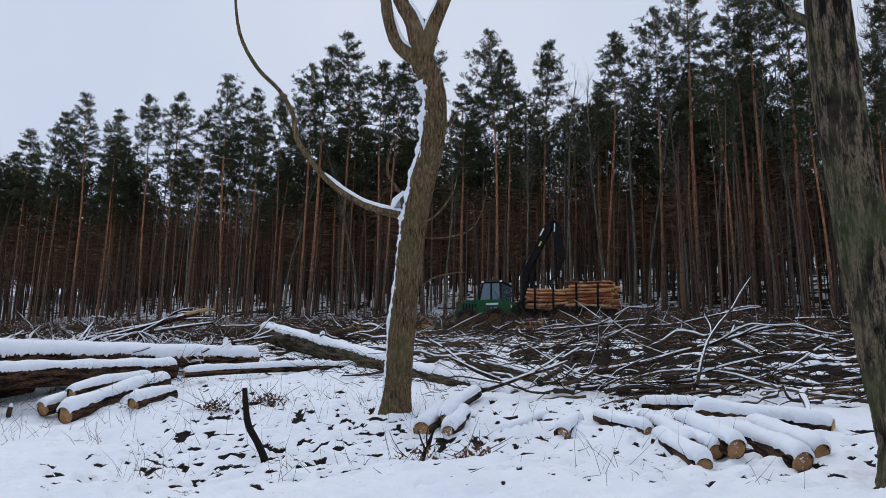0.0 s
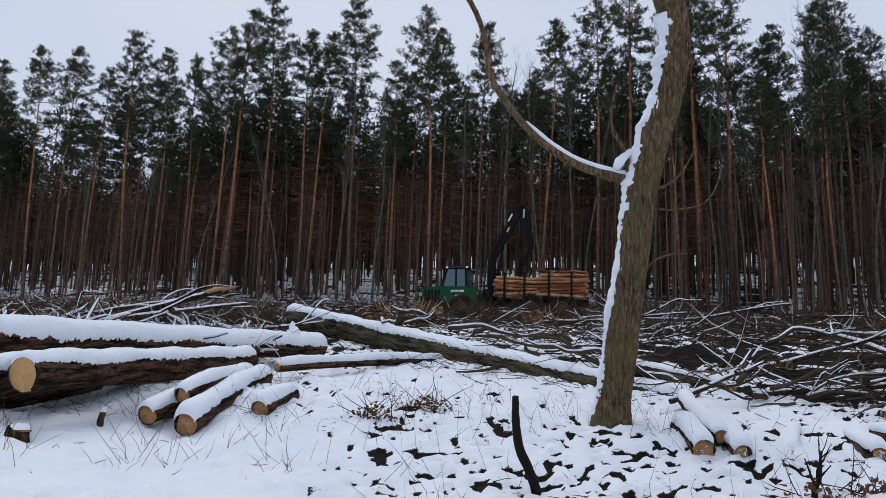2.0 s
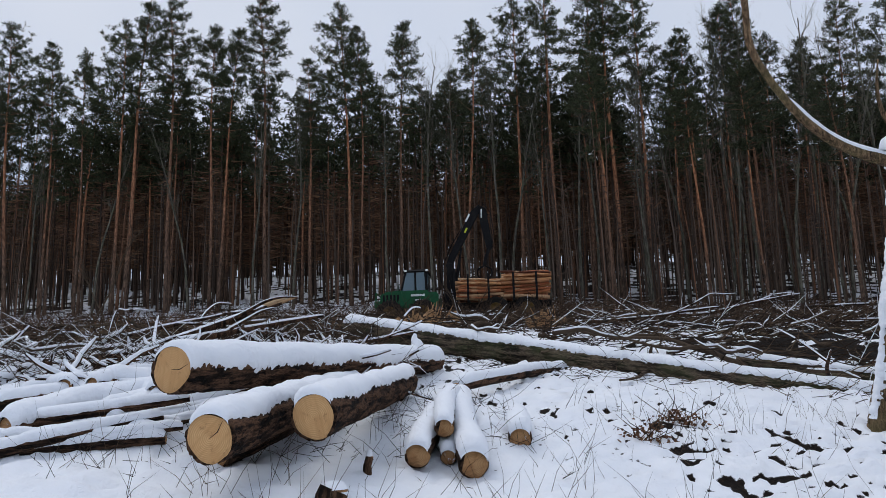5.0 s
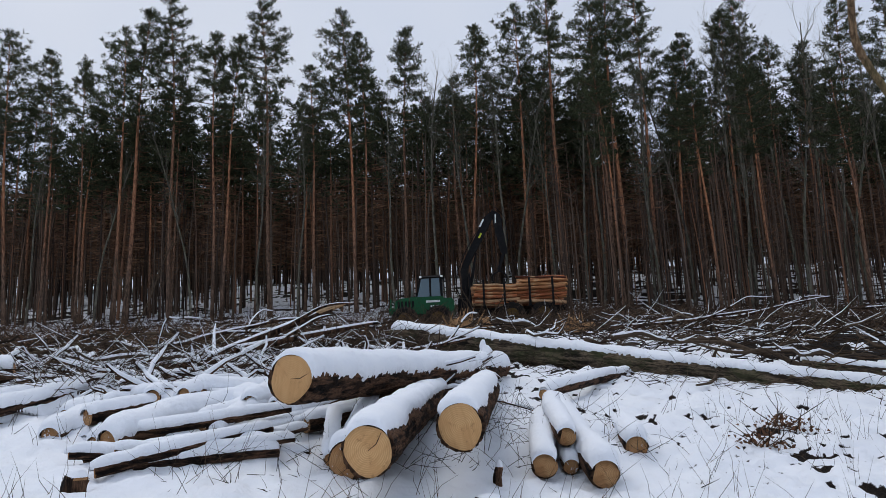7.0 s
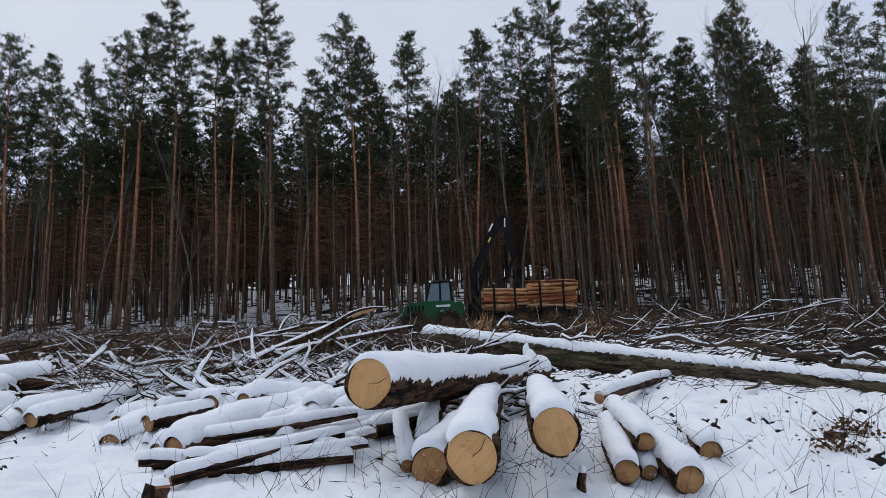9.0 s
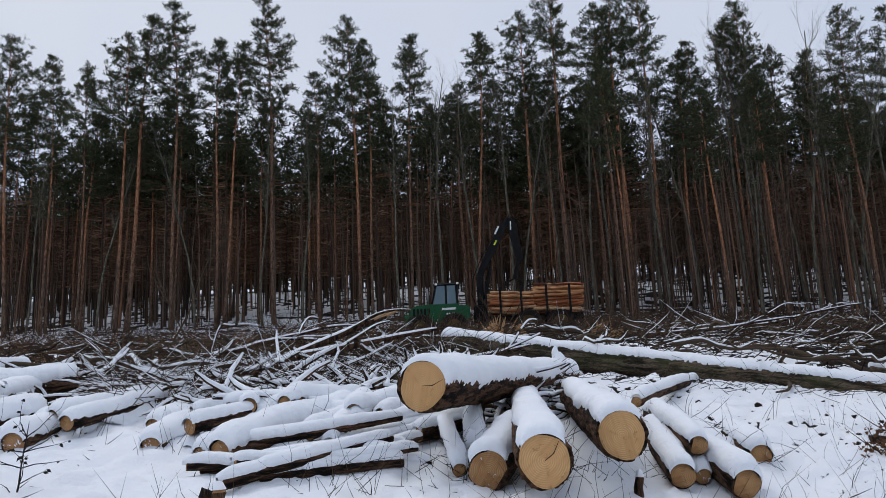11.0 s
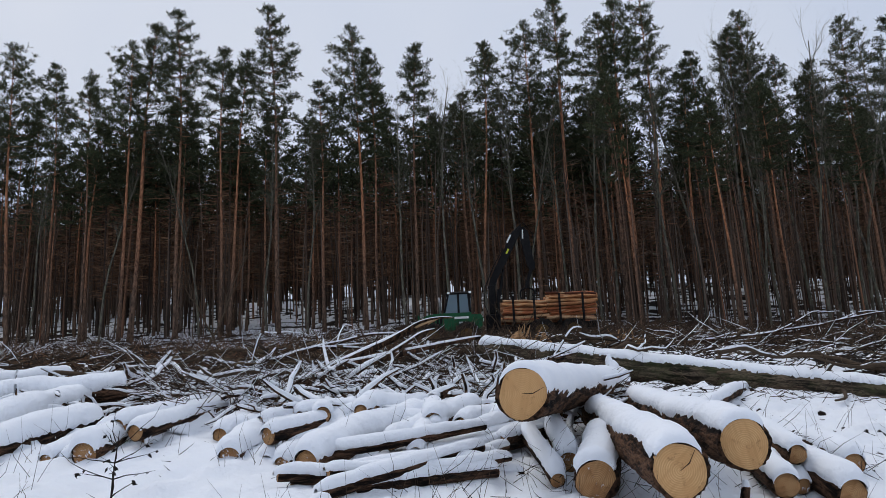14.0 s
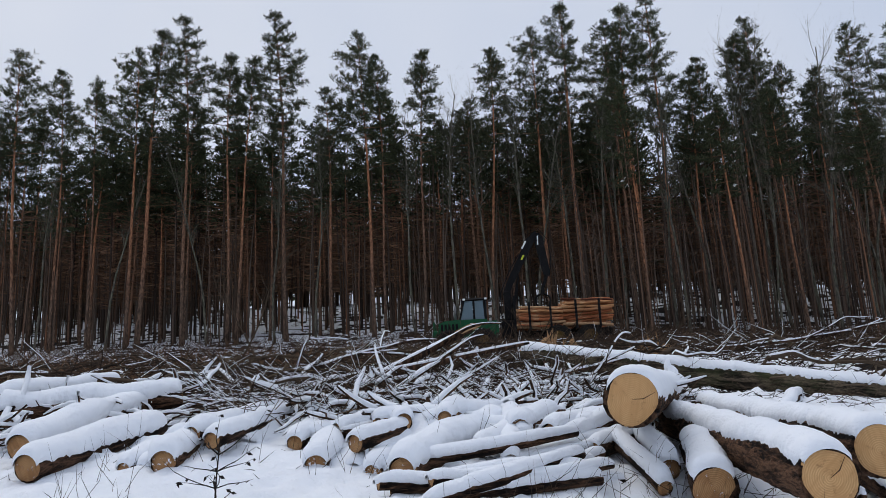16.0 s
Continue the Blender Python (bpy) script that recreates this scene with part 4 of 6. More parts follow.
felled_log((1.0, 16.4, 2.42), (2.2, 14.2, 1.98), 0.12, 0.11, "snow-topped mossy log lying behind the oak", 0.05, MOSSY_BARK, seed=31, cover=1.0)
felled_log((3.55, 11.0, 1.54), (4.9, 10.0, 1.38), 0.14, 0.125, "thick dark log under heavy snow beside the path", 0.1, seed=32, cover=1.2)
felled_log((-4.75, 21.3, 3.42), (1.35, 13.65, 1.72), 0.25, 0.20, "long fallen trunk with mossy bark, snow on top", 0.07, MOSSY_BARK, seed=4, name="fallen_trunk", cover=0.95, far_cut=False, bend=0.02)

UNDER_SNOW = []
# both ends, then the radius
PILE_WEST = [
    (-12.97, 16.67, 2.13, -11.75, 18.90, 2.6, 0.15), (-12.80, 15.80, 1.94, -11.64, 17.55, 2.3, 0.14), (-11.31, 16.13, 2.18, -10.1, 17.6, 2.45, 0.09),
    (-11.15, 15.78, 2.11, -10.1, 17.3, 2.37, 0.09), (-11.07, 16.18, 1.97, -10.2, 17.2, 2.2, 0.10), (-11.50, 16.51, 2.12, -10.3, 17.6, 2.39, 0.09),
    (-11.61, 15.57, 1.92, -11.2, 16.6, 2.1, 0.13), (-11.96, 15.77, 1.88, -11.6, 16.7, 2.03, 0.07), (-11.79, 15.75, 1.87, -11.4, 16.6, 2.03, 0.055),
    (-13.46, 18.76, 2.55, -11.29, 18.8, 2.73, 0.16), (-13.58, 19.50, 2.78, -12.13, 20.52, 3.02, 0.12),
]
PILE_MIDDLE = [
    (-10.31, 14.78, 1.83, -9.9, 15.9, 2.0, 0.115), (-9.73, 15.68, 2.02, -9.2, 16.6, 2.2, 0.12), (-9.97, 14.68, 1.78, -9.5, 15.5, 1.95, 0.075),
    (-9.87, 14.42, 1.76, -9.3, 15.3, 1.95, 0.08), (-9.72, 14.00, 1.77, -8.2, 15.3, 2.15, 0.14), (-10.17, 16.15, 2.06, -8.7, 15.75, 2.17, 0.10),
    (-9.48, 15.15, 2.08, -8.0, 15.65, 2.27, 0.10), (-10.11, 15.70, 1.94, -8.0, 16.15, 2.26, 0.09), (-8.88, 14.26, 1.91, -7.6, 15.2, 2.25, 0.08),
    (-8.75, 13.89, 1.81, -8.0, 15.30, 2.25, 0.07), (-9.11, 14.53, 1.90, -8.0, 15.5, 2.2, 0.08),
]
PILE_EAST = [
    (-8.06, 14.14, 1.91, -6.6, 14.6, 2.2, 0.10), (-7.9, 13.85, 1.85, -7.1, 14.3, 2.0, 0.085), (-7.54, 13.25, 1.68, -6.95, 14.54, 2.04, 0.10),
    (-7.83, 12.95, 1.56, -7.5, 14.0, 1.9, 0.07), (-7.82, 12.35, 1.58, -7.0, 13.6, 1.84, 0.17), (-9.48, 13.70, 1.67, -8.11, 13.61, 1.76, 0.055),
    (-9.48, 13.28, 1.57, -8.26, 13.15, 1.62, 0.055), (-9.91, 13.78, 1.66, -8.3, 13.36, 1.67, 0.05), (-6.07, 12.25, 1.43, -5.33, 13.69, 1.8, 0.12),
    (-5.61, 12.02, 1.345, -4.88, 14.21, 1.95, 0.14), (-5.74, 12.43, 1.66, -5.04, 13.89, 1.98, 0.095), (-4.85, 12.66, 1.51, -4.48, 13.44, 1.70, 0.12), (-5.70, 12.45, 1.39, -5.41, 13.13, 1.58, 0.08),
]
PILE_OAK = [
    (-0.23, 10.54, 1.27, 0.02, 11.6, 1.45, 0.12), (0.06, 10.72, 1.40, 0.55, 12.6, 1.86, 0.085), (0.12, 10.40, 1.25, 0.35, 11.4, 1.45, 0.10),
    (2.56, 9.89, 1.31, 2.15, 11.1, 1.52, 0.08), (1.56, 10.26, 1.25, 1.9, 11.1, 1.42, 0.11), (0.85, 10.66, 1.22, 1.5, 11.7, 1.49, 0.07), (3.0, 11.9, 1.62, 3.85, 11.7, 1.64, 0.10),
    (2.90, 9.35, 1.20, 2.7, 10.5, 1.42, 0.085), (3.10, 9.10, 1.13, 2.9, 10.3, 1.36, 0.10), (3.28, 8.93, 1.18, 3.1, 10.2, 1.42, 0.12), (2.86, 8.78, 0.99, 2.75, 9.9, 1.2, 0.11),
    (3.90, 8.70, 1.05, 3.6, 10.0, 1.32, 0.14), (4.20, 8.90, 1.14, 3.9, 10.2, 1.4, 0.125), (-1.9, 17.3, 2.36, -4.9, 14.95, 2.0, 0.075),
]
for g, pile in (("logs of the western pile", PILE_WEST), ("logs of the middle pile", PILE_MIDDLE), ("logs of the eastern pile", PILE_EAST), ("short logs near the oak", PILE_OAK)):
    for i, (a, b, c, d, e, f, r) in enumerate(pile):
        thick = r > 0.11
        buried = pile in (PILE_WEST, PILE_MIDDLE)
        if buried:
            UNDER_SNOW.append((a, b, c, d, e, f, r))
        felled_log((a, b, c), (d, e, f), r, r * 0.9, "short thick log with a sawn end under snow" if thick else "thin felled log with a weathered sawn end under snow",
                   (0.115 if buried else 0.085) if thick else 0.085, None, SMALL_CUT, g, seed=len(g) * 7 + i, cover=1.42 if buried else 1.15, bend=0.03 if buried else 0.06 if thick else 0.12)

# ---- felled tops and brushwood ----


slash_height = Lookup(lambda x, y: 0.9 * fbm(x * 0.4, y * 0.4, 5) ** 1.7, -32, 62, 5, 60, 0.4)


def by_fallen_trunk(x, y, gap):
    """True close to the long fallen trunk, which lies clear of the branches."""
    ax, ay, bx, by = -4.75, 21.3, 1.35, 13.65
    t = ((x - ax) * (bx - ax) + (y - ay) * (by - ay)) / ((bx - ax) ** 2 + (by - ay) ** 2)
    px, py = ax + (bx - ax) * t, ay + (by - ay) * t
    return -0.05 < t < 1.0 and math.hypot(x - px, y - py) < gap and (x < px or math.hypot(x - px, y - py) < 0.4)


def felled_tops():
    rnd = random.Random(23)
    wood, snow, thick = Shape(), Shape(), 0
    for i in range(2500):
        u = rnd.random()
        x = rnd.uniform(-26, 36)
        y0 = float(slash_edge(x))
        y = y0 + 0.3 + (44 - y0) * u ** 1.6
        if by_fallen_trunk(x, y, 2.2):
            continue
        ln = rnd.uniform(0.7, 2.9)
        r = rnd.choice((0.010, 0.013, 0.016, 0.02, 0.026, 0.034, 0.05))
        az = rnd.gauss(0.25, 0.6) + (math.pi if rnd.random() < 0.5 else 0)
        z = gz(x, y) + r + slash_height(x, y) * rnd.random()
        n = 6
        pts = crooked((x, y, z), (math.cos(az), math.sin(az), 0.17 * math.sin(az) + rnd.uniform(-0.06, 0.22)), ln, n, rnd, 0.42)
        pts = [Vector((p.x, p.y, min(max(p.z, gz(p.x, p.y) + r), gz(p.x, p.y) + 0.16 + slash_height(p.x, p.y) + 0.12 * (k == n)))) for k, p in enumerate(pts)]
        rads = [r * (1 - 0.12 * k) for k in range(n + 1)]
        if r > 0.03 and y < 21.5 and thick < 260:
            thick += 1
            at = pts[0].copy()
            t = thing("cut_branch", at, "crooked cut branch lying among brushwood with patches of snow", "branch", "cut branches in the clearing")
            limb, cap = Shape(), Shape()
            pts, rads = smooth_path(pts, rads, 2)
            tube(limb, [q - at for q in pts], rads, 7, 0, 0.08, rnd)
            part("limb", limb, PALE_WOOD, t)
            if rnd.random() < 0.55:
                snow_strip(cap, [q - at for q in pts], rads, 0.014 + r * 0.35, 1.0, rnd, n=5)
                part("snow_cap", cap, SNOW, t)
            continue
        tube(wood, pts, rads, 5, caps=False)
        if rnd.random() < (0.45 if r > 0.018 else 0.06):
            snow_strip(snow, pts, rads, 0.010 + r * 0.3, 1.0, rnd, n=4, gaps=0.5)
    me = wood.mesh("felled_tops", [PALE_WOOD])
    tagged(new("felled_tops", me), "tangle of cut branches and tree tops across the clearing", "branches", kind="stuff")
    tagged(new("branch_snow", snow.mesh("branch_snow", [SNOW])), "thin snow lying along the cut branches", "snow", kind="stuff")


def brush(name, label, count, region, mat, seed, length, r, rise, snowy=0.0):
    """Fine twigs; region gives a place from two random numbers; snowy is the share of them with snow on top."""
    rng = random.Random(seed)
    v, f, slots = [], [], []
    for i in range(count):
        x, y, lift = region(rng)
        az = rng.uniform(0, 6.283)
        ln = rng.uniform(*length)
        d = Vector((math.cos(az), math.sin(az) * 0.6, rng.uniform(*rise)))
        z = gz(x, y) + lift
        pts = crooked((x, y, z), d, ln, 2, rng, 0.45)
        o = len(v)
        for p, q in zip(pts, (1, 0.75, 0.15)):
            for k in range(3):
                w = 2.1 * k
                v.append((p.x + r * q * math.cos(w), p.y + r * q * 0.5 * math.sin(w), p.z + r * q * math.sin(w)))
        for s in range(2):
            for k in range(3):
                a, b = o + s * 3 + k, o + s * 3 + (k + 1) % 3
                f += [(a, b, b + 3), (a, b + 3, a + 3)]
                slots += [0, 0]
        if rng.random() < snowy:
            o = len(v)
            for p, q in zip(pts, (1.0, 1.15, 0.3)):
                v += [(p.x - 0.9 * r * q, p.y, p.z + 0.35 * r * q), (p.x, p.y - 0.9 * r * q, p.z + 0.6 * r * q), (p.x, p.y, p.z + 2.1 * r * q)]
            for s in range(2):
                for k in range(3):
                    a, b = o + s * 3 + k, o + s * 3 + (k + 1) % 3
                    f += [(a, b, b + 3), (a, b + 3, a + 3)]
                    slots += [1, 1]
    me = mesh_from_arrays(name, v, f, [mat, SNOW] if snowy else [mat], slots if snowy else None, True)
    return tagged(new(name, me), label, "brushwood", kind="stuff")


def slash_region(rng):
    x = rng.uniform(-28, 44)
    y0 = float(slash_edge(x))
    y = y0 + 0.6 + (46 - 0.25 * max(0, x - 10) - y0) * rng.random() ** 1.3
    if by_fallen_trunk(x, y, 1.6):
        x, y = x + 3.0, y + 2.5
    return x, y, slash_height(x, y) * rng.random()


def edge_region(rng):
    x = rng.uniform(-45, 58)
    y = edge_y(x) - rng.uniform(0, 19)
    return x, y, 0.0


def east_region(rng):
    x = rng.uniform(5, 34)
    y0 = float(slash_edge(x)) + 6
    y = y0 + (edge_y(x) - 3 - y0) * rng.random() ** 0.8
    return x, y, slash_height(x, y) * rng.random()


felled_tops()
brush("east_brush", "brown brushwood lying thick below the forest edge", 6500, east_region, BRUSH, 45, (0.5, 1.7), 0.013, (-0.05, 0.6), 0.03)
brush("brushwood", "dense brown brushwood and twigs left by the felling", 15500, slash_region, DARK_TWIG, 41, (0.4, 1.5), 0.011, (-0.1, 0.55), 0.06)
brush("edge_brush", "brown bare undergrowth along the forest edge", 10500, edge_region, BRUSH, 43, (0.5, 1.5), 0.013, (0.1, 1.1))


# ---- the forwarder ----
def make_forwarder():
    rnd = random.Random(6)
    at = Matrix.Translation((1.05, 41.7, gz(5, 40) - 0.05)) @ Matrix.Rotation(radians(-23.5), 4, "Z")
    t = thing("forwarder", None, "green forestry forwarder with dark crane standing in brushwood", "forestry machine", "", at)

    def piece(name, shape, mat, parent=t, label="", smooth=False):
        return part(name, shape, mat, parent, label, smooth)
    s = Shape()
    prism(s, [(0.25, 0.95), (0.3, 1.5), (0.55, 1.62), (1.3, 1.68), (1.3, 0.85), (0.5, 0.75)], -0.85, 0.85)
    hood = piece("engine_hood", s, GREEN)
    for k in range(5):
        s = Shape()
        box(s, 0.4 + 0.17 * k, 0.5 + 0.17 * k, -0.868, -0.845, 1.15, 1.48, 0.01)
        piece("grille_slat", s, BLACK, hood)
    s = Shape()
    box(s, 0.0, 0.28, -0.95, 0.95, 0.85, 1.2, 0.05)
    box(s, 0.05, 0.12, -0.9, -0.8, 1.15, 1.6, 0.02)
    box(s, 0.05, 0.12, 0.8, 0.9, 1.15, 1.6, 0.02)
    box(s, 0.05, 0.12, -0.9, 0.9, 1.55, 1.62, 0.02)
    piece("front_guard", s, GREEN)
    s = Shape()
    tube(s, [(1.08, -0.55, 1.6), (1.08, -0.55, 2.3), (1.04, -0.55, 2.45)], [0.055, 0.055, 0.05], 10)
    piece("exhaust_pipe", s, STEEL, smooth=True)
    s = Shape()
    prism(s, [(1.0, 0.85), (1.3, 1.5), (2.95, 1.55), (3.05, 1.4), (3.05, 1.0), (2.8, 0.8)], -0.95, 0.95)
    piece("front_chassis", s, GREEN)
    s = Shape()
    box(s, 1.75, 2.4, -0.965, -0.953, 1.36, 1.46, 0.004)
    piece("model_marking", s, WHITE_MARK)
    for k in range(4):
        s = Shape()
        box(s, 1.95 + 0.1 * k, 2.02 + 0.1 * k, -0.965, -0.953, 1.14, 1.22, 0.004)
        piece("marking_bar", s, WHITE_MARK)
    # cab
    cab = new("cab")
    cab.parent = t
    cab.matrix_basis = Matrix.Translation((-0.35, 0, 0))
    for y in (-0.78, 0.70):
        for pts in ([(1.58, 1.6), (1.66, 1.6), (1.88, 2.55), (1.80, 2.55)], [(2.26, 1.6), (2.34, 1.6), (2.34, 2.55), (2.26, 2.55)], [(2.78, 1.6), (2.88, 1.6), (2.84, 2.55), (2.74, 2.55)]):
            s = Shape()
            prism(s, pts, y, y + 0.08)
            piece("cab_pillar", s, BLACK, cab)
    s = Shape()
    box(s, 1.72, 2.92, -0.85, 0.85, 2.53, 2.66, 0.05, top=(0.06, 0.06, 0.06, 0.06))
    piece("cab_roof", s, BLACK, cab, "dark cab roof")
    s = Shape()
    prism(s, [(1.55, 1.5), (1.57, 1.66), (2.88, 1.66), (2.9, 1.5)], -0.8, 0.8)
    piece("cab_sill", s, GREEN, cab)
    for y in (-0.76, 0.74):
        for pts in ([(1.68, 1.67), (2.25, 1.67), (2.25, 2.52), (1.89, 2.52)], [(2.35, 1.67), (2.77, 1.67), (2.73, 2.52), (2.35, 2.52)]):
            s = Shape()
            prism(s, pts, y, y + 0.015)
            piece("cab_window", s, GLASS, cab)
    s = Shape()
    s.add([(1.60, -0.7, 1.67), (1.60, 0.7, 1.67), (1.81, 0.7, 2.52), (1.81, -0.7, 2.52), (1.615, -0.7, 1.67), (1.615, 0.7, 1.67), (1.825, 0.7, 2.52), (1.825, -0.7, 2.52)],
          [(0, 1, 2, 3), (7, 6, 5, 4), (0, 4, 5, 1), (1, 5, 6, 2), (2, 6, 7, 3), (3, 7, 4, 0)])
    piece("windscreen", s, GLASS, cab)
    s = Shape()
    box(s, 2.86, 2.875, -0.7, 0.7, 1.67, 2.5, 0.005)
    piece("rear_window", s, GLASS, cab)
    s = Shape()
    box(s, 2.2, 2.7, -0.25, 0.25, 1.6, 1.85, 0.06)
    box(s, 2.55, 2.72, -0.25, 0.25, 1.8, 2.35, 0.06)
    piece("driver_seat", s, SEAT_MAT, cab)
    for x in (1.8, 2.8):
        s = Shape()
        box(s, x, x + 0.12, -0.9, -0.84, 2.54, 2.63, 0.015)
        piece("work_lamp", s, LAMP_GLASS, cab)
    # wheels
    for x in (0.75, 2.3, 5.7, 7.15):
        for y in (-1.2, 0.72):
            w = new("wheel")
            w.parent = t
            w.matrix_basis = Matrix.Translation((x, y, 0.58))
            s = Shape()
            prof = [(0.32, 0.02), (0.52, 0.0), (0.6, 0.05), (0.62, 0.15), (0.62, 0.33), (0.6, 0.43), (0.52, 0.48), (0.32, 0.46)]
            n = 28
            verts = [(q * math.cos(2 * math.pi * k / n), yy, q * math.sin(2 * math.pi * k / n)) for q, yy in prof for k in range(n)]
            faces = [(i * n + k, i * n + (k + 1) % n, (i + 1) * n + (k + 1) % n, (i + 1) * n + k) for i in range(len(prof) - 1) for k in range(n)]
            s.add(verts, faces)
            for k in range(18):
                a = 2 * math.pi * k / 18
                c, q = math.cos(a), math.sin(a)
                verts = []
                for rr in (0.6, 0.66):
                    for dt, yy in ((-0.03, 0.03), (0.03, 0.03), (0.09, 0.24), (0.03, 0.24)):
                        verts.append((rr * math.cos(a + dt), yy if k % 2 else 0.48 - yy, rr * math.sin(a + dt)))
                s.add(verts, [(0, 1, 2, 3), (7, 6, 5, 4), (0, 4, 5, 1), (1, 5, 6, 2), (2, 6, 7, 3), (3, 7, 4, 0)])
            part("tyre", s, RUBBER, w, "", False)
            s = Shape()
            prof = [(0.0, 0.16), (0.1, 0.1), (0.13, 0.14), (0.2, 0.16), (0.28, 0.06), (0.33, 0.03), (0.33, 0.45), (0.0, 0.45)]
            verts = [(q * math.cos(2 * math.pi * k / n), yy, q * math.sin(2 * math.pi * k / n)) for q, yy in prof for k in range(n)]
            faces = [(i * n + k, i * n + (k + 1) % n, (i + 1) * n + (k + 1) % n, (i + 1) * n + k) for i in range(len(prof) - 1) for k in range(n)]
            s.add(verts, faces)
            part("rim", s, YELLOW, w, "muddy yellow rim", True)
    # rear frame, bunk and gate
    s = Shape()
    box(s, 3.2, 8.3, -0.3, 0.3, 0.75, 1.05, 0.03)
    box(s, 6.0, 7.7, -0.75, 0.75, 0.6, 0.85, 0.05)
    piece("rear_frame", s, BLACK)
    gate = new("headboard_gate")
    gate.parent = t
    for y in (-1.15, -0.4, 0.35, 1.1):
        s = Shape()
        box(s, 3.77, 3.85, y - 0.04, y + 0.04, 0.9, 2.6, 0.015)
        piece("gate_post", s, BLACK, gate)
    for z in (1.1, 1.6, 2.1, 2.55):
        s = Shape()
        box(s, 3.78, 3.84, -1.15, 1.12, z - 0.04, z + 0.04, 0.015)
        piece("gate_rail", s, BLACK, gate)
    for x in (4.45, 5.4, 6.55, 7.6):
        s = Shape()
        box(s, x - 0.06, x + 0.06, -1.3, 1.3, 0.95, 1.08, 0.02)
        box(s, x - 0.05, x + 0.05, -1.36, -1.26, 0.95, 2.25, 0.02)
        box(s, x - 0.05, x + 0.05, 1.26, 1.36, 0.95, 2.25, 0.02)
        piece("bunk_stake", s, BLACK)
    # crane
    crane = new("crane")
    crane.parent = t

    def bar(name, pts, rads, mat=BLACK, n=8):
        s = Shape()
        tube(s, pts, rads, n)
        return part(name, s, mat, crane, "", False)
    s = Shape()
    box(s, 3.2, 3.85, -0.32, 0.32, 0.9, 1.6, 0.06)
    box(s, 3.40, 3.72, -0.18, 0.18, 1.6, 3.0, 0.05)
    part("crane_column", s, BLACK, crane, "", False)
    s = Shape()
    prism(s, [(3.36, 2.86), (3.62, 2.72), (3.86, 3.30), (4.30, 4.06), (4.98, 5.30), (5.06, 5.62), (4.90, 5.70), (4.66, 5.50), (4.08, 4.40), (3.58, 3.44)], -0.13, 0.13)
    part("main_boom", s, BLACK, crane, "", False)
    for x, z, ln, mat in ((4.36, 5.02, 0.42, WHITE_MARK), (4.30, 4.48, 0.26, LIME)):
        s = Shape()
        prism(s, [(x, z), (x + 0.07, z - 0.04), (x + 0.07 + 0.48 * ln, z - 0.04 + 0.88 * ln), (x + 0.48 * ln, z + 0.88 * ln)], -0.142, -0.132)
        part("warning_mark", s, mat, crane, "", False)
    bar("lift_cylinder", [(3.75, 0, 1.9), (3.95, 0, 2.7), (4.15, 0, 3.75)], [0.075, 0.075, 0.04])
    s = Shape()
    prism(s, [(4.84, 5.52), (5.02, 5.40), (5.16, 4.60), (5.34, 3.74), (5.50, 3.56), (5.66, 3.74), (5.54, 4.62), (5.42, 5.56), (5.22, 5.74), (4.98, 5.74)], -0.11, 0.11)
    part("jib", s, BLACK, crane, "", False)
    s = Shape()
    prism(s, [(5.13, 5.16), (5.19, 5.16), (5.21, 5.60), (5.15, 5.60)], -0.125, -0.112)
    part("warning_mark", s, WHITE_MARK, crane, "", False)
    s = Shape()
    prism(s, [(5.44, 3.80), (5.58, 3.72), (5.34, 3.10), (5.20, 3.14)], -0.08, 0.08)
    part("jib_extension", s, BLACK, crane, "", False)
    bar("jib_cylinder", [(4.62, 0, 5.42), (5.05, 0, 5.82), (5.5, 0, 5.3)], [0.045, 0.045, 0.03])
    bar("hydraulic_hose", [(4.85, -0.14, 5.5), (5.2, -0.16, 5.95), (5.62, -0.16, 5.4), (5.72, -0.15, 4.5), (5.62, -0.1, 3.6)], [0.02] * 5, BLACK, 6)
    bar("hydraulic_hose", [(3.4, -0.25, 1.4), (3.15, -0.3, 2.1), (3.25, -0.2, 2.9), (3.7, -0.18, 3.9), (4.2, -0.18, 4.7)], [0.022] * 5, BLACK, 6)
    bar("rotator", [(5.27, 0, 3.15), (5.24, 0, 2.95), (5.22, 0, 2.78)], [0.06, 0.10, 0.09])
    for sg in (-1, 1):
        claw = [(5.22 + 0.05 * sg, 0, 2.80), (5.22 + 0.30 * sg, 0, 2.66), (5.22 + 0.34 * sg, 0, 2.40), (5.22 + 0.20 * sg, 0, 2.20), (5.22 + 0.03 * sg, 0, 2.12)]
        bar("grapple_claw", *smooth_path(claw, [0.04, 0.04, 0.035, 0.03, 0.012], 4), BLACK)
    # rear lights of the tractor part
    s = Shape()
    box(s, 3.04, 3.09, -0.9, -0.8, 1.2, 1.35, 0.01)
    piece("marker_lamp", s, LAMP_GLASS)
    return at


FORWARDER_AT = make_forwarder()


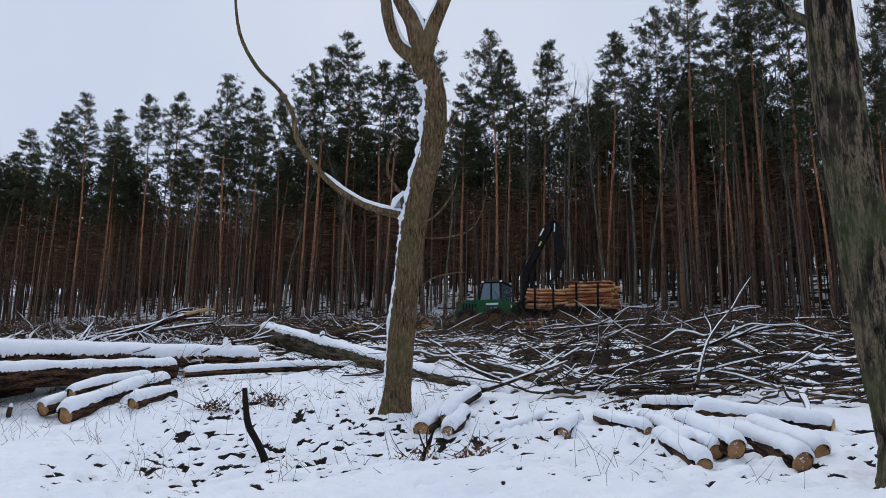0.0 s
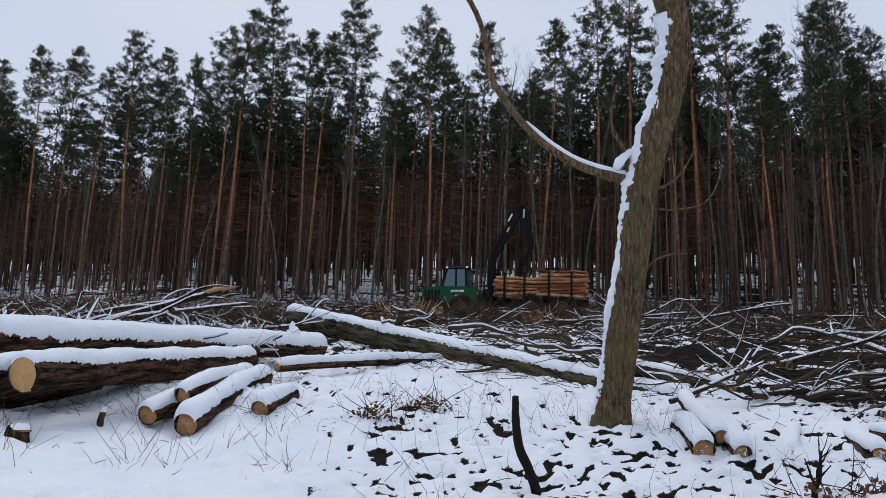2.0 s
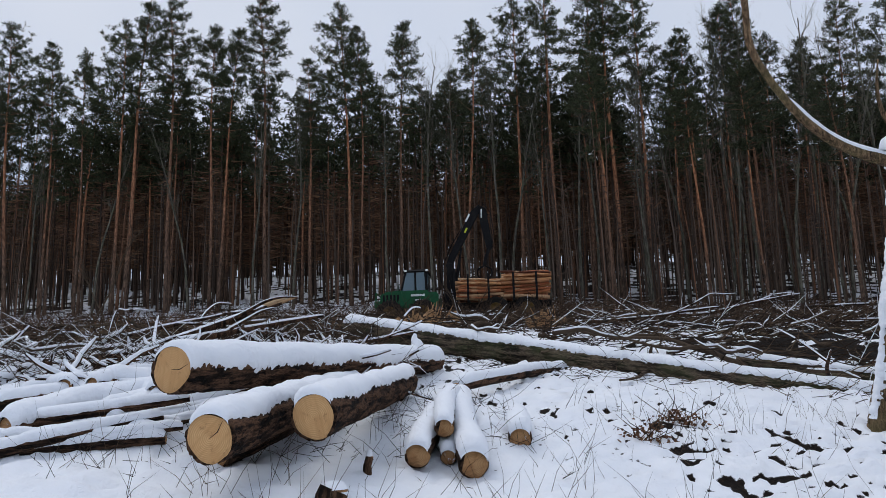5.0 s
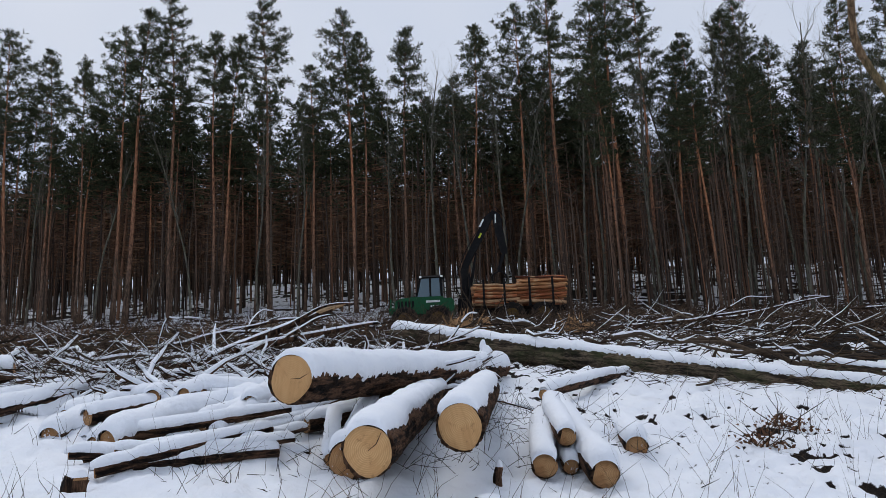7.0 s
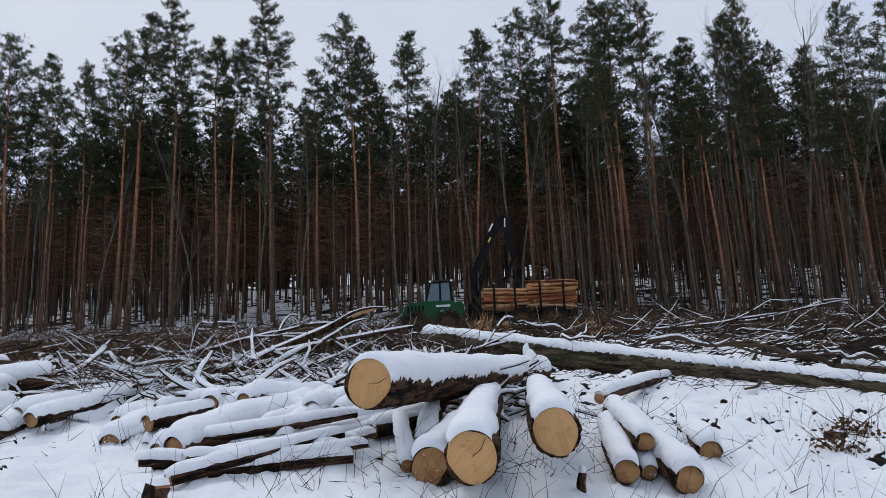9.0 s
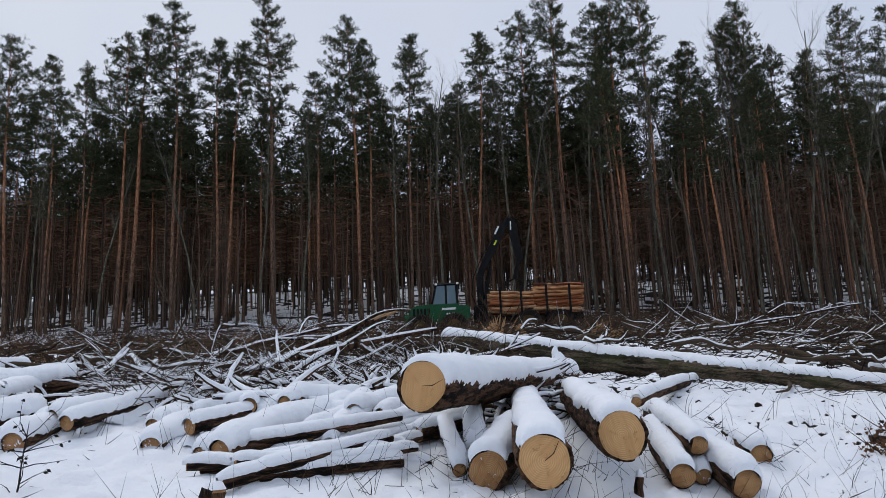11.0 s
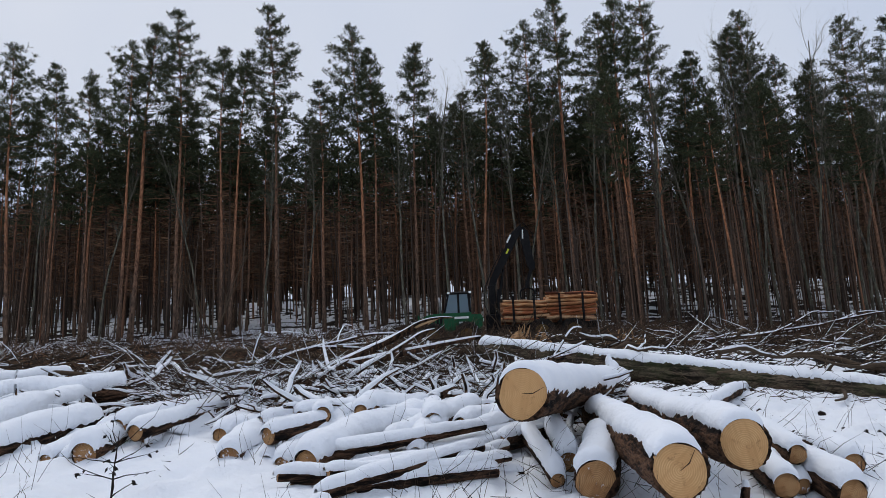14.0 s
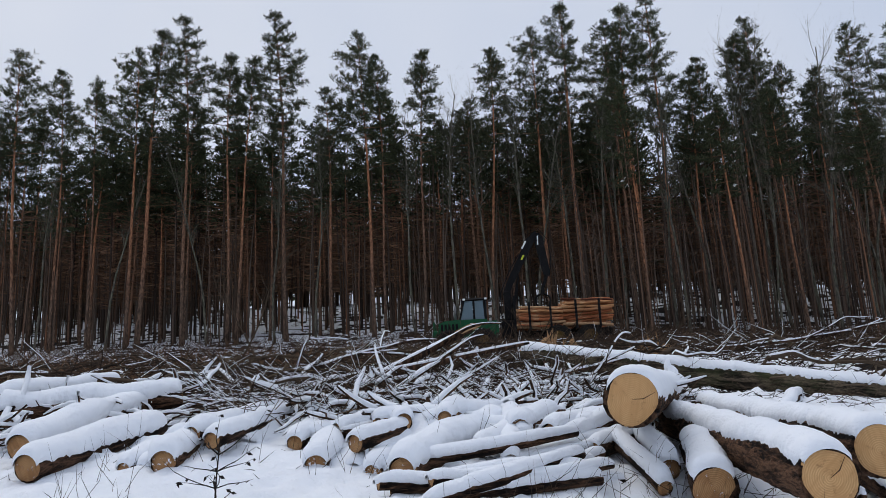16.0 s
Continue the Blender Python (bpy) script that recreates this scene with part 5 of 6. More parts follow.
def make_load(at):
    rnd = random.Random(15)
    for x0, x1, z0, rows, back in ((3.9, 6.1, 1.08, 6, 0.0), (6.05, 8.2, 1.08, 8, 0.0)):
        for row in range(rows):
            z = z0 + 0.07 + row * 0.16
            for k in range(13):
                y = -1.14 + 0.185 * k + rnd.uniform(-0.03, 0.03) + (0.09 if row % 2 else 0)
                if y > 1.2 or (1 < k < 11 and row < rows - 2):
                    continue
                r = rnd.choice((0.045, 0.06, 0.075, 0.1))
                a, b = x0 + rnd.uniform(-0.12, 0.16), x1 + rnd.uniform(-0.2, 0.12)
                m = at @ Matrix.Translation((a, y, z + rnd.uniform(-0.02, 0.03)))
                t = thing("pine_log", None, "thin reddish pine log stacked on forwarder bunk", "log", "pine logs loaded on the forwarder", m)
                s = Shape()
                ln, tilt = b - a, rnd.uniform(-0.06, 0.06)
                pts = [Vector((ln * i / 4, rnd.uniform(-0.03, 0.03), rnd.uniform(-0.045, 0.045) + ln * tilt * (i / 4 - 0.5))) for i in range(5)]
                tube(s, pts, [r * rnd.uniform(0.92, 1.05) for _ in pts], 9, 0, 0.05, rnd, caps=True)
                part("bark", s, LOAD_BARK, t)
                for p, w in ((pts[0], -90), (pts[-1], 90)):
                    e = part("cut_face", end_disc(rnd, r * 0.92), PINE_CUT, t)
                    e.matrix_basis = Matrix.Translation(p) @ pose(0, 0, 0, 0, w, 0)


make_load(FORWARDER_AT)


# ---- snow-laden branch heap and broken limbs ----


def branch(p, d, length, r, label, seed, snow=0.05, mat=None, name="broken_branch", wob=0.2, forks=2, group="", splinter=False):
    """One broken limb with its side branches and the snow on it."""
    rnd = random.Random(seed)
    t = thing(name, p, label, "branch", group)
    inv = Vector(p)

    def arm(q, dd, ln, rad, part_name):
        n = max(4, int(ln / 0.35))
        pts = crooked(q, dd, ln, n, rnd, wob)
        if name == "broken_branch":
            pts = [Vector((v.x, v.y, min(v.z, gz(v.x, v.y) + (1.12 if splinter else 0.95)))) for v in pts]
        rads = [rad * (1 - (0.25 if splinter and part_name == "limb" else 0.7) * k / n) for k in range(n + 1)]
        pts, rads = smooth_path(pts, rads, 3)
        s = Shape()
        tube(s, [a - inv for a in pts], rads, 9, 0, 0.06, rnd)
        part(part_name, s, mat or LOG_BARK, t)
        if snow:
            w = Shape()
            snow_strip(w, [a - inv for a in pts], rads, snow, 0.85, rnd, gaps=0.1)
            part("snow_cap", w, SNOW, t)
        return pts, rads
    pts, rads = arm(Vector(p), Vector(d), length, r, "limb")
    if splinter:
        s = Shape()
        a, b = pts[-4] - inv, pts[-1] - inv
        ax = (b - a).normalized()
        for k in range(7):
            q = a + Vector((rnd.uniform(-1, 1), rnd.uniform(-1, 1), rnd.uniform(-0.2, 1.1))) * r * 0.6
            tube(s, [q, q + ax * 0.35 + Vector((0, 0, rnd.uniform(-0.02, 0.04))), q + ax * rnd.uniform(0.5, 0.85)], [0.035, 0.028, 0.006], 5)
        part("splintered_wood", s, TORN_WOOD, t, "pale torn wood")
    for k in range(forks):
        i = rnd.randrange(len(pts) // 3, len(pts) - 1)
        dd = (Vector(d).normalized() + Vector((rnd.uniform(-0.9, 0.9), rnd.uniform(-0.9, 0.9), rnd.uniform(-0.1, 0.5)))).normalized()
        arm(pts[i], dd, length * rnd.uniform(0.3, 0.55), rads[i] * 0.6, "side_branch")
    return t


BROKEN = "broken limb with splintered end, snow on top"
branch((-8.7, 18.95, 2.82), (2.45, 1.32, 1.02), 2.95, 0.075, BROKEN, 1, 0.012, wob=0.02, forks=1, group="broken limbs", splinter=True)
branch((-8.3, 19.2, 2.98), (2.65, 0.05, 0.54), 2.72, 0.075, BROKEN, 2, 0.025, wob=0.03, forks=1, group="broken limbs")
branch((-9.4, 17.6, 2.6), (2.2, 1.6, 0.6), 2.2, 0.09, BROKEN, 3, 0.035, wob=0.1, group="broken limbs")
branch((-10.4, 17.4, 2.4), (2.4, 0.8, 0.35), 2.8, 0.056, BROKEN, 4, 0.025, wob=0.15, group="broken limbs")
branch((-9.5, 20.5, 3.15), (3.2, 0.9, 0.35), 3.5, 0.049, BROKEN, 5, 0.025, wob=0.16, group="broken limbs")
branch((-6.5, 18.2, 2.75), (2.1, 0.9, 0.25), 2.6, 0.049, BROKEN, 6, 0.025, wob=0.16, group="broken limbs")
branch((-12.5, 21.0, 3.0), (2.6, 0.2, 0.2), 4.0, 0.042, BROKEN, 7, 0.025, wob=0.16, group="broken limbs")
branch((1.2, 14.6, 2.0), (-1.0, -1.0, 0.45), 1.6, 0.042, BROKEN, 8, 0.025, wob=0.1, forks=1, group="broken limbs")
branch((2.4, 13.6, 1.9), (2.6, 0.8, 0.45), 3.4, 0.042, BROKEN, 9, 0.025, wob=0.16, group="broken limbs")
branch((3.0, 15.5, 2.3), (3.6, 0.2, 0.4), 4.2, 0.049, BROKEN, 10, 0.025, wob=0.16, group="broken limbs")
branch((0.4, 12.6, 1.75), (1.6, 0.5, 0.35), 1.9, 0.038, BROKEN, 11, 0.025, wob=0.15, group="broken limbs")
branch((3.6, 11.9, 1.7), (2.4, 1.4, 0.4), 3.0, 0.035, BROKEN, 12, 0.025, wob=0.16, group="broken limbs")
branch((2.2, 24.3, 3.85), (3.5, -0.8, 0.1), 4.0, 0.056, BROKEN, 13, 0.025, wob=0.16, group="broken limbs")
branch((6.0, 26.0, 4.2), (3.5, -1.0, 0.2), 4.5, 0.056, BROKEN, 14, 0.025, wob=0.16, group="broken limbs")
branch((4.15, 13.3, 1.75), (0.75, 0.6, 2.6), 2.6, 0.036, "pale dead sapling standing crooked among brushwood", 15, 0.008, PALE_WOOD, "dead_sapling", 0.2, 1)
branch((-9.9, 23.6, 3.7), (1.3, 0.2, 2.2), 2.6, 0.02, "bare grey bush at the edge of the clearing", 16, 0, PALE_WOOD, "bare_bush", 0.3, 14)
branch((-9.6, 23.8, 3.7), (-0.9, 0.2, 1.9), 2.2, 0.018, "bare grey bush at the edge of the clearing", 17, 0, PALE_WOOD, "bare_bush", 0.3, 14)


def black_stick():
    t = thing("black_stick", (-2.12, 10.05, 0.75), "charred-looking black stick standing in snow", "stick")
    s = Shape()
    tube(s, *smooth_path([(0, 0, -0.15), (-0.03, 0.0, 0.10), (-0.12, -0.05, 0.33), (-0.24, -0.11, 0.55), (-0.285, -0.15, 0.80), (-0.30, -0.19, 1.01)], [0.055, 0.05, 0.046, 0.042, 0.037, 0.03], 4), 9, 0, 0.08, random.Random(19))
    part("stem", s, BLACK_STICK, t)
    s = Shape()
    tube(s, crooked((0.0, 0.0, 0.0), (0.5, -0.3, 0.6), 0.3, 4, random.Random(20), 0.2), [0.03, 0.024, 0.018, 0.012, 0.006], 6)
    part("broken_stub", s, BLACK_STICK, t)


black_stick()


def snowy_heap():
    rnd = random.Random(33)
    wood, snow = Shape(), Shape()
    for i in range(1150):
        x = rnd.uniform(-9.9, -5.4) if i % 4 else rnd.uniform(-14.5, -9.5)
        y = (rnd.uniform(15.9, 19.8) if i < 800 else rnd.uniform(15.0, 17.6)) - 0.1 * (x + 8) if x > -9.9 else rnd.uniform(17.8, 20.6)
        r = rnd.choice((0.012, 0.016, 0.022, 0.03))
        az = rnd.gauss(0.45, 0.7) + (math.pi if rnd.random() < 0.5 else 0)
        z = gz(x, y) + r + 0.3 * rnd.random()
        pts = crooked((x, y, z), (math.cos(az), math.sin(az), 0.18 * math.sin(az) + rnd.uniform(-0.1, 0.12)), rnd.uniform(0.3, 1.1), 5, rnd, 0.5)
        rads = [r * (1 - 0.1 * k) for k in range(6)]
        tube(wood, pts, rads, 6, caps=False)
        snow_strip(snow, pts, rads, 0.035 + 0.8 * r, 1.5, rnd, n=5, gaps=0.12)
    tagged(new("branch_heap", wood.mesh("branch_heap", [LOG_BARK])), "heap of cut branches behind the log piles", "branches", kind="stuff")
    tagged(new("heap_snow", snow.mesh("heap_snow", [SNOW])), "thick snow lying on the heaped branches", "snow", kind="stuff")


snowy_heap()


def near_region(rng):
    x = rng.uniform(-14, 3.5)
    y = float(np.interp(x, [-14, -8, 0, 3.5], [13.0, 9.8, 7.6, 7.2])) + 5.2 * rng.random()
    return x, y, -0.03


def pick_clumps(count, seed):
    rng = random.Random(seed)
    return [near_region(rng)[:2] for _ in range(count)]


CLUMPS = pick_clumps(130, 5)


def stem_region(rng):
    x, y = rng.choice(CLUMPS)
    return x + rng.gauss(0, 0.18), y + rng.gauss(0, 0.18), -0.03


brush("dry_stems", "thin dry stems and twigs poking out of the snow", 760, stem_region, DARK_TWIG, 51, (0.12, 0.6), 0.0028, (0.8, 3.0))
brush("snow_twigs", "small dark twigs lying on the snow", 900, near_region, BLACK_STICK, 52, (0.04, 0.24), 0.005, (-0.05, 0.35))


def leaf_pile(x, y, spread, count, seed):
    """Dead oak leaves and twigs showing through the snow."""
    rng = random.Random(seed)
    s = Shape()
    for i in range(count):
        px, py = x + rng.gauss(0, spread), y + rng.gauss(0, spread * 0.7)
        c = Vector((px, py, gz(px, py) + rng.uniform(0.0, 0.16) * math.exp(-((px - x) ** 2 + (py - y) ** 2) / spread ** 2 / 2)))
        a = Vector((rng.gauss(0, 1), rng.gauss(0, 1), rng.gauss(0, 0.6))).normalized()
        b = a.cross(Vector((rng.gauss(0, 1), rng.gauss(0, 1), rng.gauss(0, 1)))).normalized()
        l, w = rng.uniform(0.03, 0.06), rng.uniform(0.012, 0.024)
        n = a.cross(b) * 0.012
        s.add([c, c + a * l * 0.35 + b * w + n, c + a * l * 0.7 + b * w * 0.7 + n, c + a * l, c + a * l * 0.7 - b * w * 0.7 + n, c + a * l * 0.35 - b * w + n], [(0, 1, 5), (1, 2, 4, 5), (2, 3, 4)])
    for i in range(count // 9):
        px, py = x + rng.gauss(0, spread * 0.8), y + rng.gauss(0, spread * 0.6)
        tube(s, crooked((px, py, gz(px, py)), (rng.gauss(0, 1), rng.gauss(0, 0.6), rng.uniform(0.1, 0.9)), rng.uniform(0.2, 0.6), 3, rng, 0.3), [0.006, 0.005, 0.004, 0.002], 4, 1, caps=False)
    ob = new("leaf_pile", s.mesh("leaf_pile", [DEAD_LEAF, DARK_TWIG], False))
    return tagged(ob, "pile of brown dead leaves and twigs in snow", "leaves", "leaf piles", kind="stuff")


leaf_pile(-0.2, 8.75, 0.12, 45, 1)
branch((-0.19, 8.8, float(gz(-0.19, 8.8)) - 0.05), (0.08, 0.0, 1.0), 0.45, 0.03, "small dark bush of broken twigs in snow", 24, 0, BLACK_STICK, "twig_bush", 0.3, 10)
leaf_pile(-3.5, 12.45, 0.14, 120, 2)
leaf_pile(-2.75, 12.9, 0.16, 130, 3)
leaf_pile(0.4, 8.9, 0.12, 80, 5)


def stump(x, y, r, h, seed, splinter=False):
    rnd = random.Random(seed)
    g = gz(x, y)
    t = thing("tree_stump", (x, y, g), "small sawn stump with a cap of snow", "stump", "stumps in the snow")
    s = Shape()
    tube(s, [Vector((0, 0, -0.1)), Vector((0, 0, h * 0.4)), Vector((0.02, 0, h))], [r * 1.25, r * 1.05, r], 14, 0, 0.07, rnd)
    part("bark", s, LOG_BARK, t)
    c = part("cut_face", end_disc(rnd, r * 0.95), SMALL_CUT, t)
    c.matrix_basis = Matrix.Translation((0.02, 0, h))
    w = Shape()
    n = 14
    verts = [(0.02, 0, h + 0.07)] + [(0.02 + r * q * math.cos(6.283 * k / n), r * q * math.sin(6.283 * k / n), h + z) for q, z in ((0.7, 0.055), (1.0, 0.004)) for k in range(n)]
    w.add(verts, [(0, 1 + k, 1 + (k + 1) % n) for k in range(n)] + [(1 + k, 1 + n + k, 1 + n + (k + 1) % n, 1 + (k + 1) % n) for k in range(n)])
    part("snow_cap", w, SNOW, t)


stump(-7.07, 11.2, 0.11, 0.07, 1)
stump(-6.55, 12.2, 0.035, 0.13, 2)
stump(-9.9, 12.75, 0.09, 0.12, 3)


def leafy_sapling(x, y, seed):
    rnd = random.Random(seed)
    g = gz(x, y)
    t = thing("young_sapling", (x, y, g), "slender dark sapling with a few withered leaves", "sapling")
    s, l = Shape(), Shape()
    stem = crooked((0, 0, -0.05), (0.02, 0, 1), 0.62, 5, rnd, 0.12)
    tube(s, stem, [0.009, 0.008, 0.007, 0.006, 0.005, 0.002], 5)
    part("stem", s, BLACK_STICK, t)
    for k in range(15):
        i = rnd.randrange(1, 5)
        az = rnd.uniform(0, 6.28)
        s = Shape()
        tw = crooked(stem[i], (math.cos(az), math.sin(az), 0.5), rnd.uniform(0.2, 0.62), 4, rnd, 0.35)
        tube(s, tw, [0.005, 0.004, 0.003, 0.002, 0.001], 4)
        part("twig", s, BLACK_STICK, t)
        for j in range(3):
            c = tw[rnd.randrange(2, 5)]
            a = Vector((rnd.gauss(0, 1), rnd.gauss(0, 1), -0.6)).normalized()
            b = a.cross(Vector((rnd.gauss(0, 1), rnd.gauss(0, 1), 1))).normalized()
            q = Shape()
            q.add([c, c + a * 0.02 + b * 0.014, c + a * 0.05, c + a * 0.02 - b * 0.014], [(0, 1, 2, 3)])
            part("leaf", q, BLACK_STICK, t)


leafy_sapling(-11.32, 13.7, 2)


def heap_region(rng):
    x = rng.uniform(-11.0, -4.8)
    y = rng.uniform(16.2, 20.8) - 0.1 * (x + 8)
    return x, y, 0.15 + 0.3 * rng.random()


def machine_region(rng):
    u = rng.uniform(-1.5, 10.5)
    v = rng.uniform(1.3, 4.0)
    c, q = math.cos(radians(-23.5)), math.sin(radians(-23.5))
    return 1.05 + c * u + q * v, 41.7 + q * u - c * v, 0.25 * rng.random()


brush("heap_twigs", "fine dark twigs sticking out of the branch heap", 2600, heap_region, DARK_TWIG, 61, (0.25, 0.8), 0.006, (-0.2, 0.7), 0.12)
brush("machine_brush", "brown brushwood heaped round the machine's wheels", 1900, machine_region, BRUSH, 62, (0.6, 1.6), 0.016, (0.1, 0.9))
rnd = random.Random(71)
for k in range(26):
    x, y, _ = machine_region(rnd)
    branch((x, y, gz(x, y) + 0.05), (rnd.uniform(-1, 1), rnd.uniform(-0.4, 0.3), rnd.uniform(0.15, 0.5)), rnd.uniform(1.4, 2.8), rnd.uniform(0.02, 0.04), "crooked cut branch lying in front of the machine", 200 + k, 0, PALE_WOOD, "cut_branch", 0.25, 2, "cut branches round the machine")


def torn_stump(x, y, seed, size=1.0):
    """A stump torn out by the roots: a lump of orange wood with splinters and sawn ends."""
    rnd = random.Random(seed)
    t = thing("torn_stump", (x, y, gz(x, y)), "torn orange-brown stump and chunks of split wood", "stump", "torn stumps")
    for k in range(7):
        s = Shape()
        a = Vector((rnd.uniform(-0.5, 0.5), rnd.uniform(-0.3, 0.3), rnd.uniform(0.02, 0.3))) * size
        d = Vector((rnd.uniform(-1, 1), rnd.uniform(-1, 0.2), rnd.uniform(0.0, 0.9))).normalized()
        r = rnd.uniform(0.08, 0.17) * size
        tube(s, [a, a + d * 0.2 * size, a + d * 0.42 * size], [r, r * 0.95, r * rnd.uniform(0.3, 0.9)], 9, 0, 0.14, rnd)
        part("wood_chunk", s, TORN_WOOD, t, "", False)
    for k in range(8):
        s = Shape()
        a = Vector((rnd.uniform(-0.4, 0.4), rnd.uniform(-0.2, 0.2), 0.1)) * size
        d = Vector((rnd.uniform(-0.6, 0.6), rnd.uniform(-0.6, 0.2), 1.0)).normalized()
        tube(s, [a, a + d * 0.3 * size, a + d * rnd.uniform(0.5, 0.8) * size], [0.05 * size, 0.035 * size, 0.006], 5, 0, 0.1, rnd)
        part("splinter", s, TORN_WOOD, t, "", False)


torn_stump(-2.26, 24.4, 1, 0.9)
torn_stump(-0.9, 26.8, 2, 1.1)
torn_stump(3.4, 28.5, 3, 0.9)


def trunk_side(rng):
    """Twigs and litter along the foot of the long fallen trunk."""
    t = rng.random()
    off = 0.15 + 1.7 * rng.random() ** 1.5
    return -4.75 + 6.1 * t - 0.78 * off, 21.3 - 7.65 * t - 0.62 * off, 0.12 * rng.random()


brush("trunk_litter", "dark twigs strewn along the fallen trunk", 320, trunk_side, DARK_TWIG, 81, (0.15, 0.7), 0.006, (-0.1, 0.7))
rnd = random.Random(91)
for i in range(18):
    x, y = rnd.uniform(-10.2, -7.4), rnd.uniform(14.3, 16.3)
    az = rnd.gauss(0.75, 0.35)
    ln = rnd.uniform(0.7, 1.5)
    r = rnd.uniform(0.05, 0.095)
    a, b = (x, y), (x + ln * math.cos(az), y + ln * math.sin(az))
    lift = rnd.uniform(0.02, 0.16)
    UNDER_SNOW.append((*a, gz(*a) + r * 0.7 + lift, *b, gz(*b) + r * 0.7 + lift, r))
    felled_log(UNDER_SNOW[-1][:3], UNDER_SNOW[-1][3:6], r, r * 0.9, "thin felled log with a weathered sawn end under snow", 0.07, None, SMALL_CUT, "logs of the middle pile", seed=300 + i, cover=1.3, bend=0.06)

rnd = random.Random(97)
for i in range(14):
    x = rnd.uniform(-10.4, -7.7)
    y = 14.8 - 0.35 * (x + 9.3) + rnd.uniform(-0.2, 0.9)
    az = rnd.gauss(0.7, 0.3)
    ln = rnd.uniform(0.9, 1.9)
    r = rnd.uniform(0.07, 0.125)
    a, b = (x, y), (x + ln * math.cos(az), y + ln * math.sin(az))
    lift = rnd.uniform(0.0, 0.2)
    UNDER_SNOW.append((*a, gz(*a) + r * 0.7 + lift, *b, gz(*b) + r * 0.7 + lift, r))
    felled_log(UNDER_SNOW[-1][:3], UNDER_SNOW[-1][3:6], r, r * 0.9, "short log half buried in thick snow", 0.10, None, SMALL_CUT, "logs of the middle pile", seed=400 + i, cover=1.4, bend=0.05)

rnd = random.Random(131)
for i in range(9):
    x, y = -9.6 + rnd.uniform(-0.5, 0.5), 13.15 + 0.12 * i + rnd.uniform(-0.05, 0.05)
    az = rnd.gauss(0.02, 0.13)
    ln = rnd.uniform(1.1, 1.9)
    r = rnd.uniform(0.035, 0.06)
    a, b = (x, y), (x + ln * math.cos(az), y + ln * math.sin(az))
    lift = rnd.uniform(0.0, 0.08)
    felled_log((*a, gz(*a) + r * 0.8 + lift), (*b, gz(*b) + r * 0.8 + lift), r, r * 0.75, "thin crooked felled pole under a strip of snow", 0.065, None, SMALL_CUT, "thin poles before the piles", seed=500 + i, cover=1.3, bend=0.3)


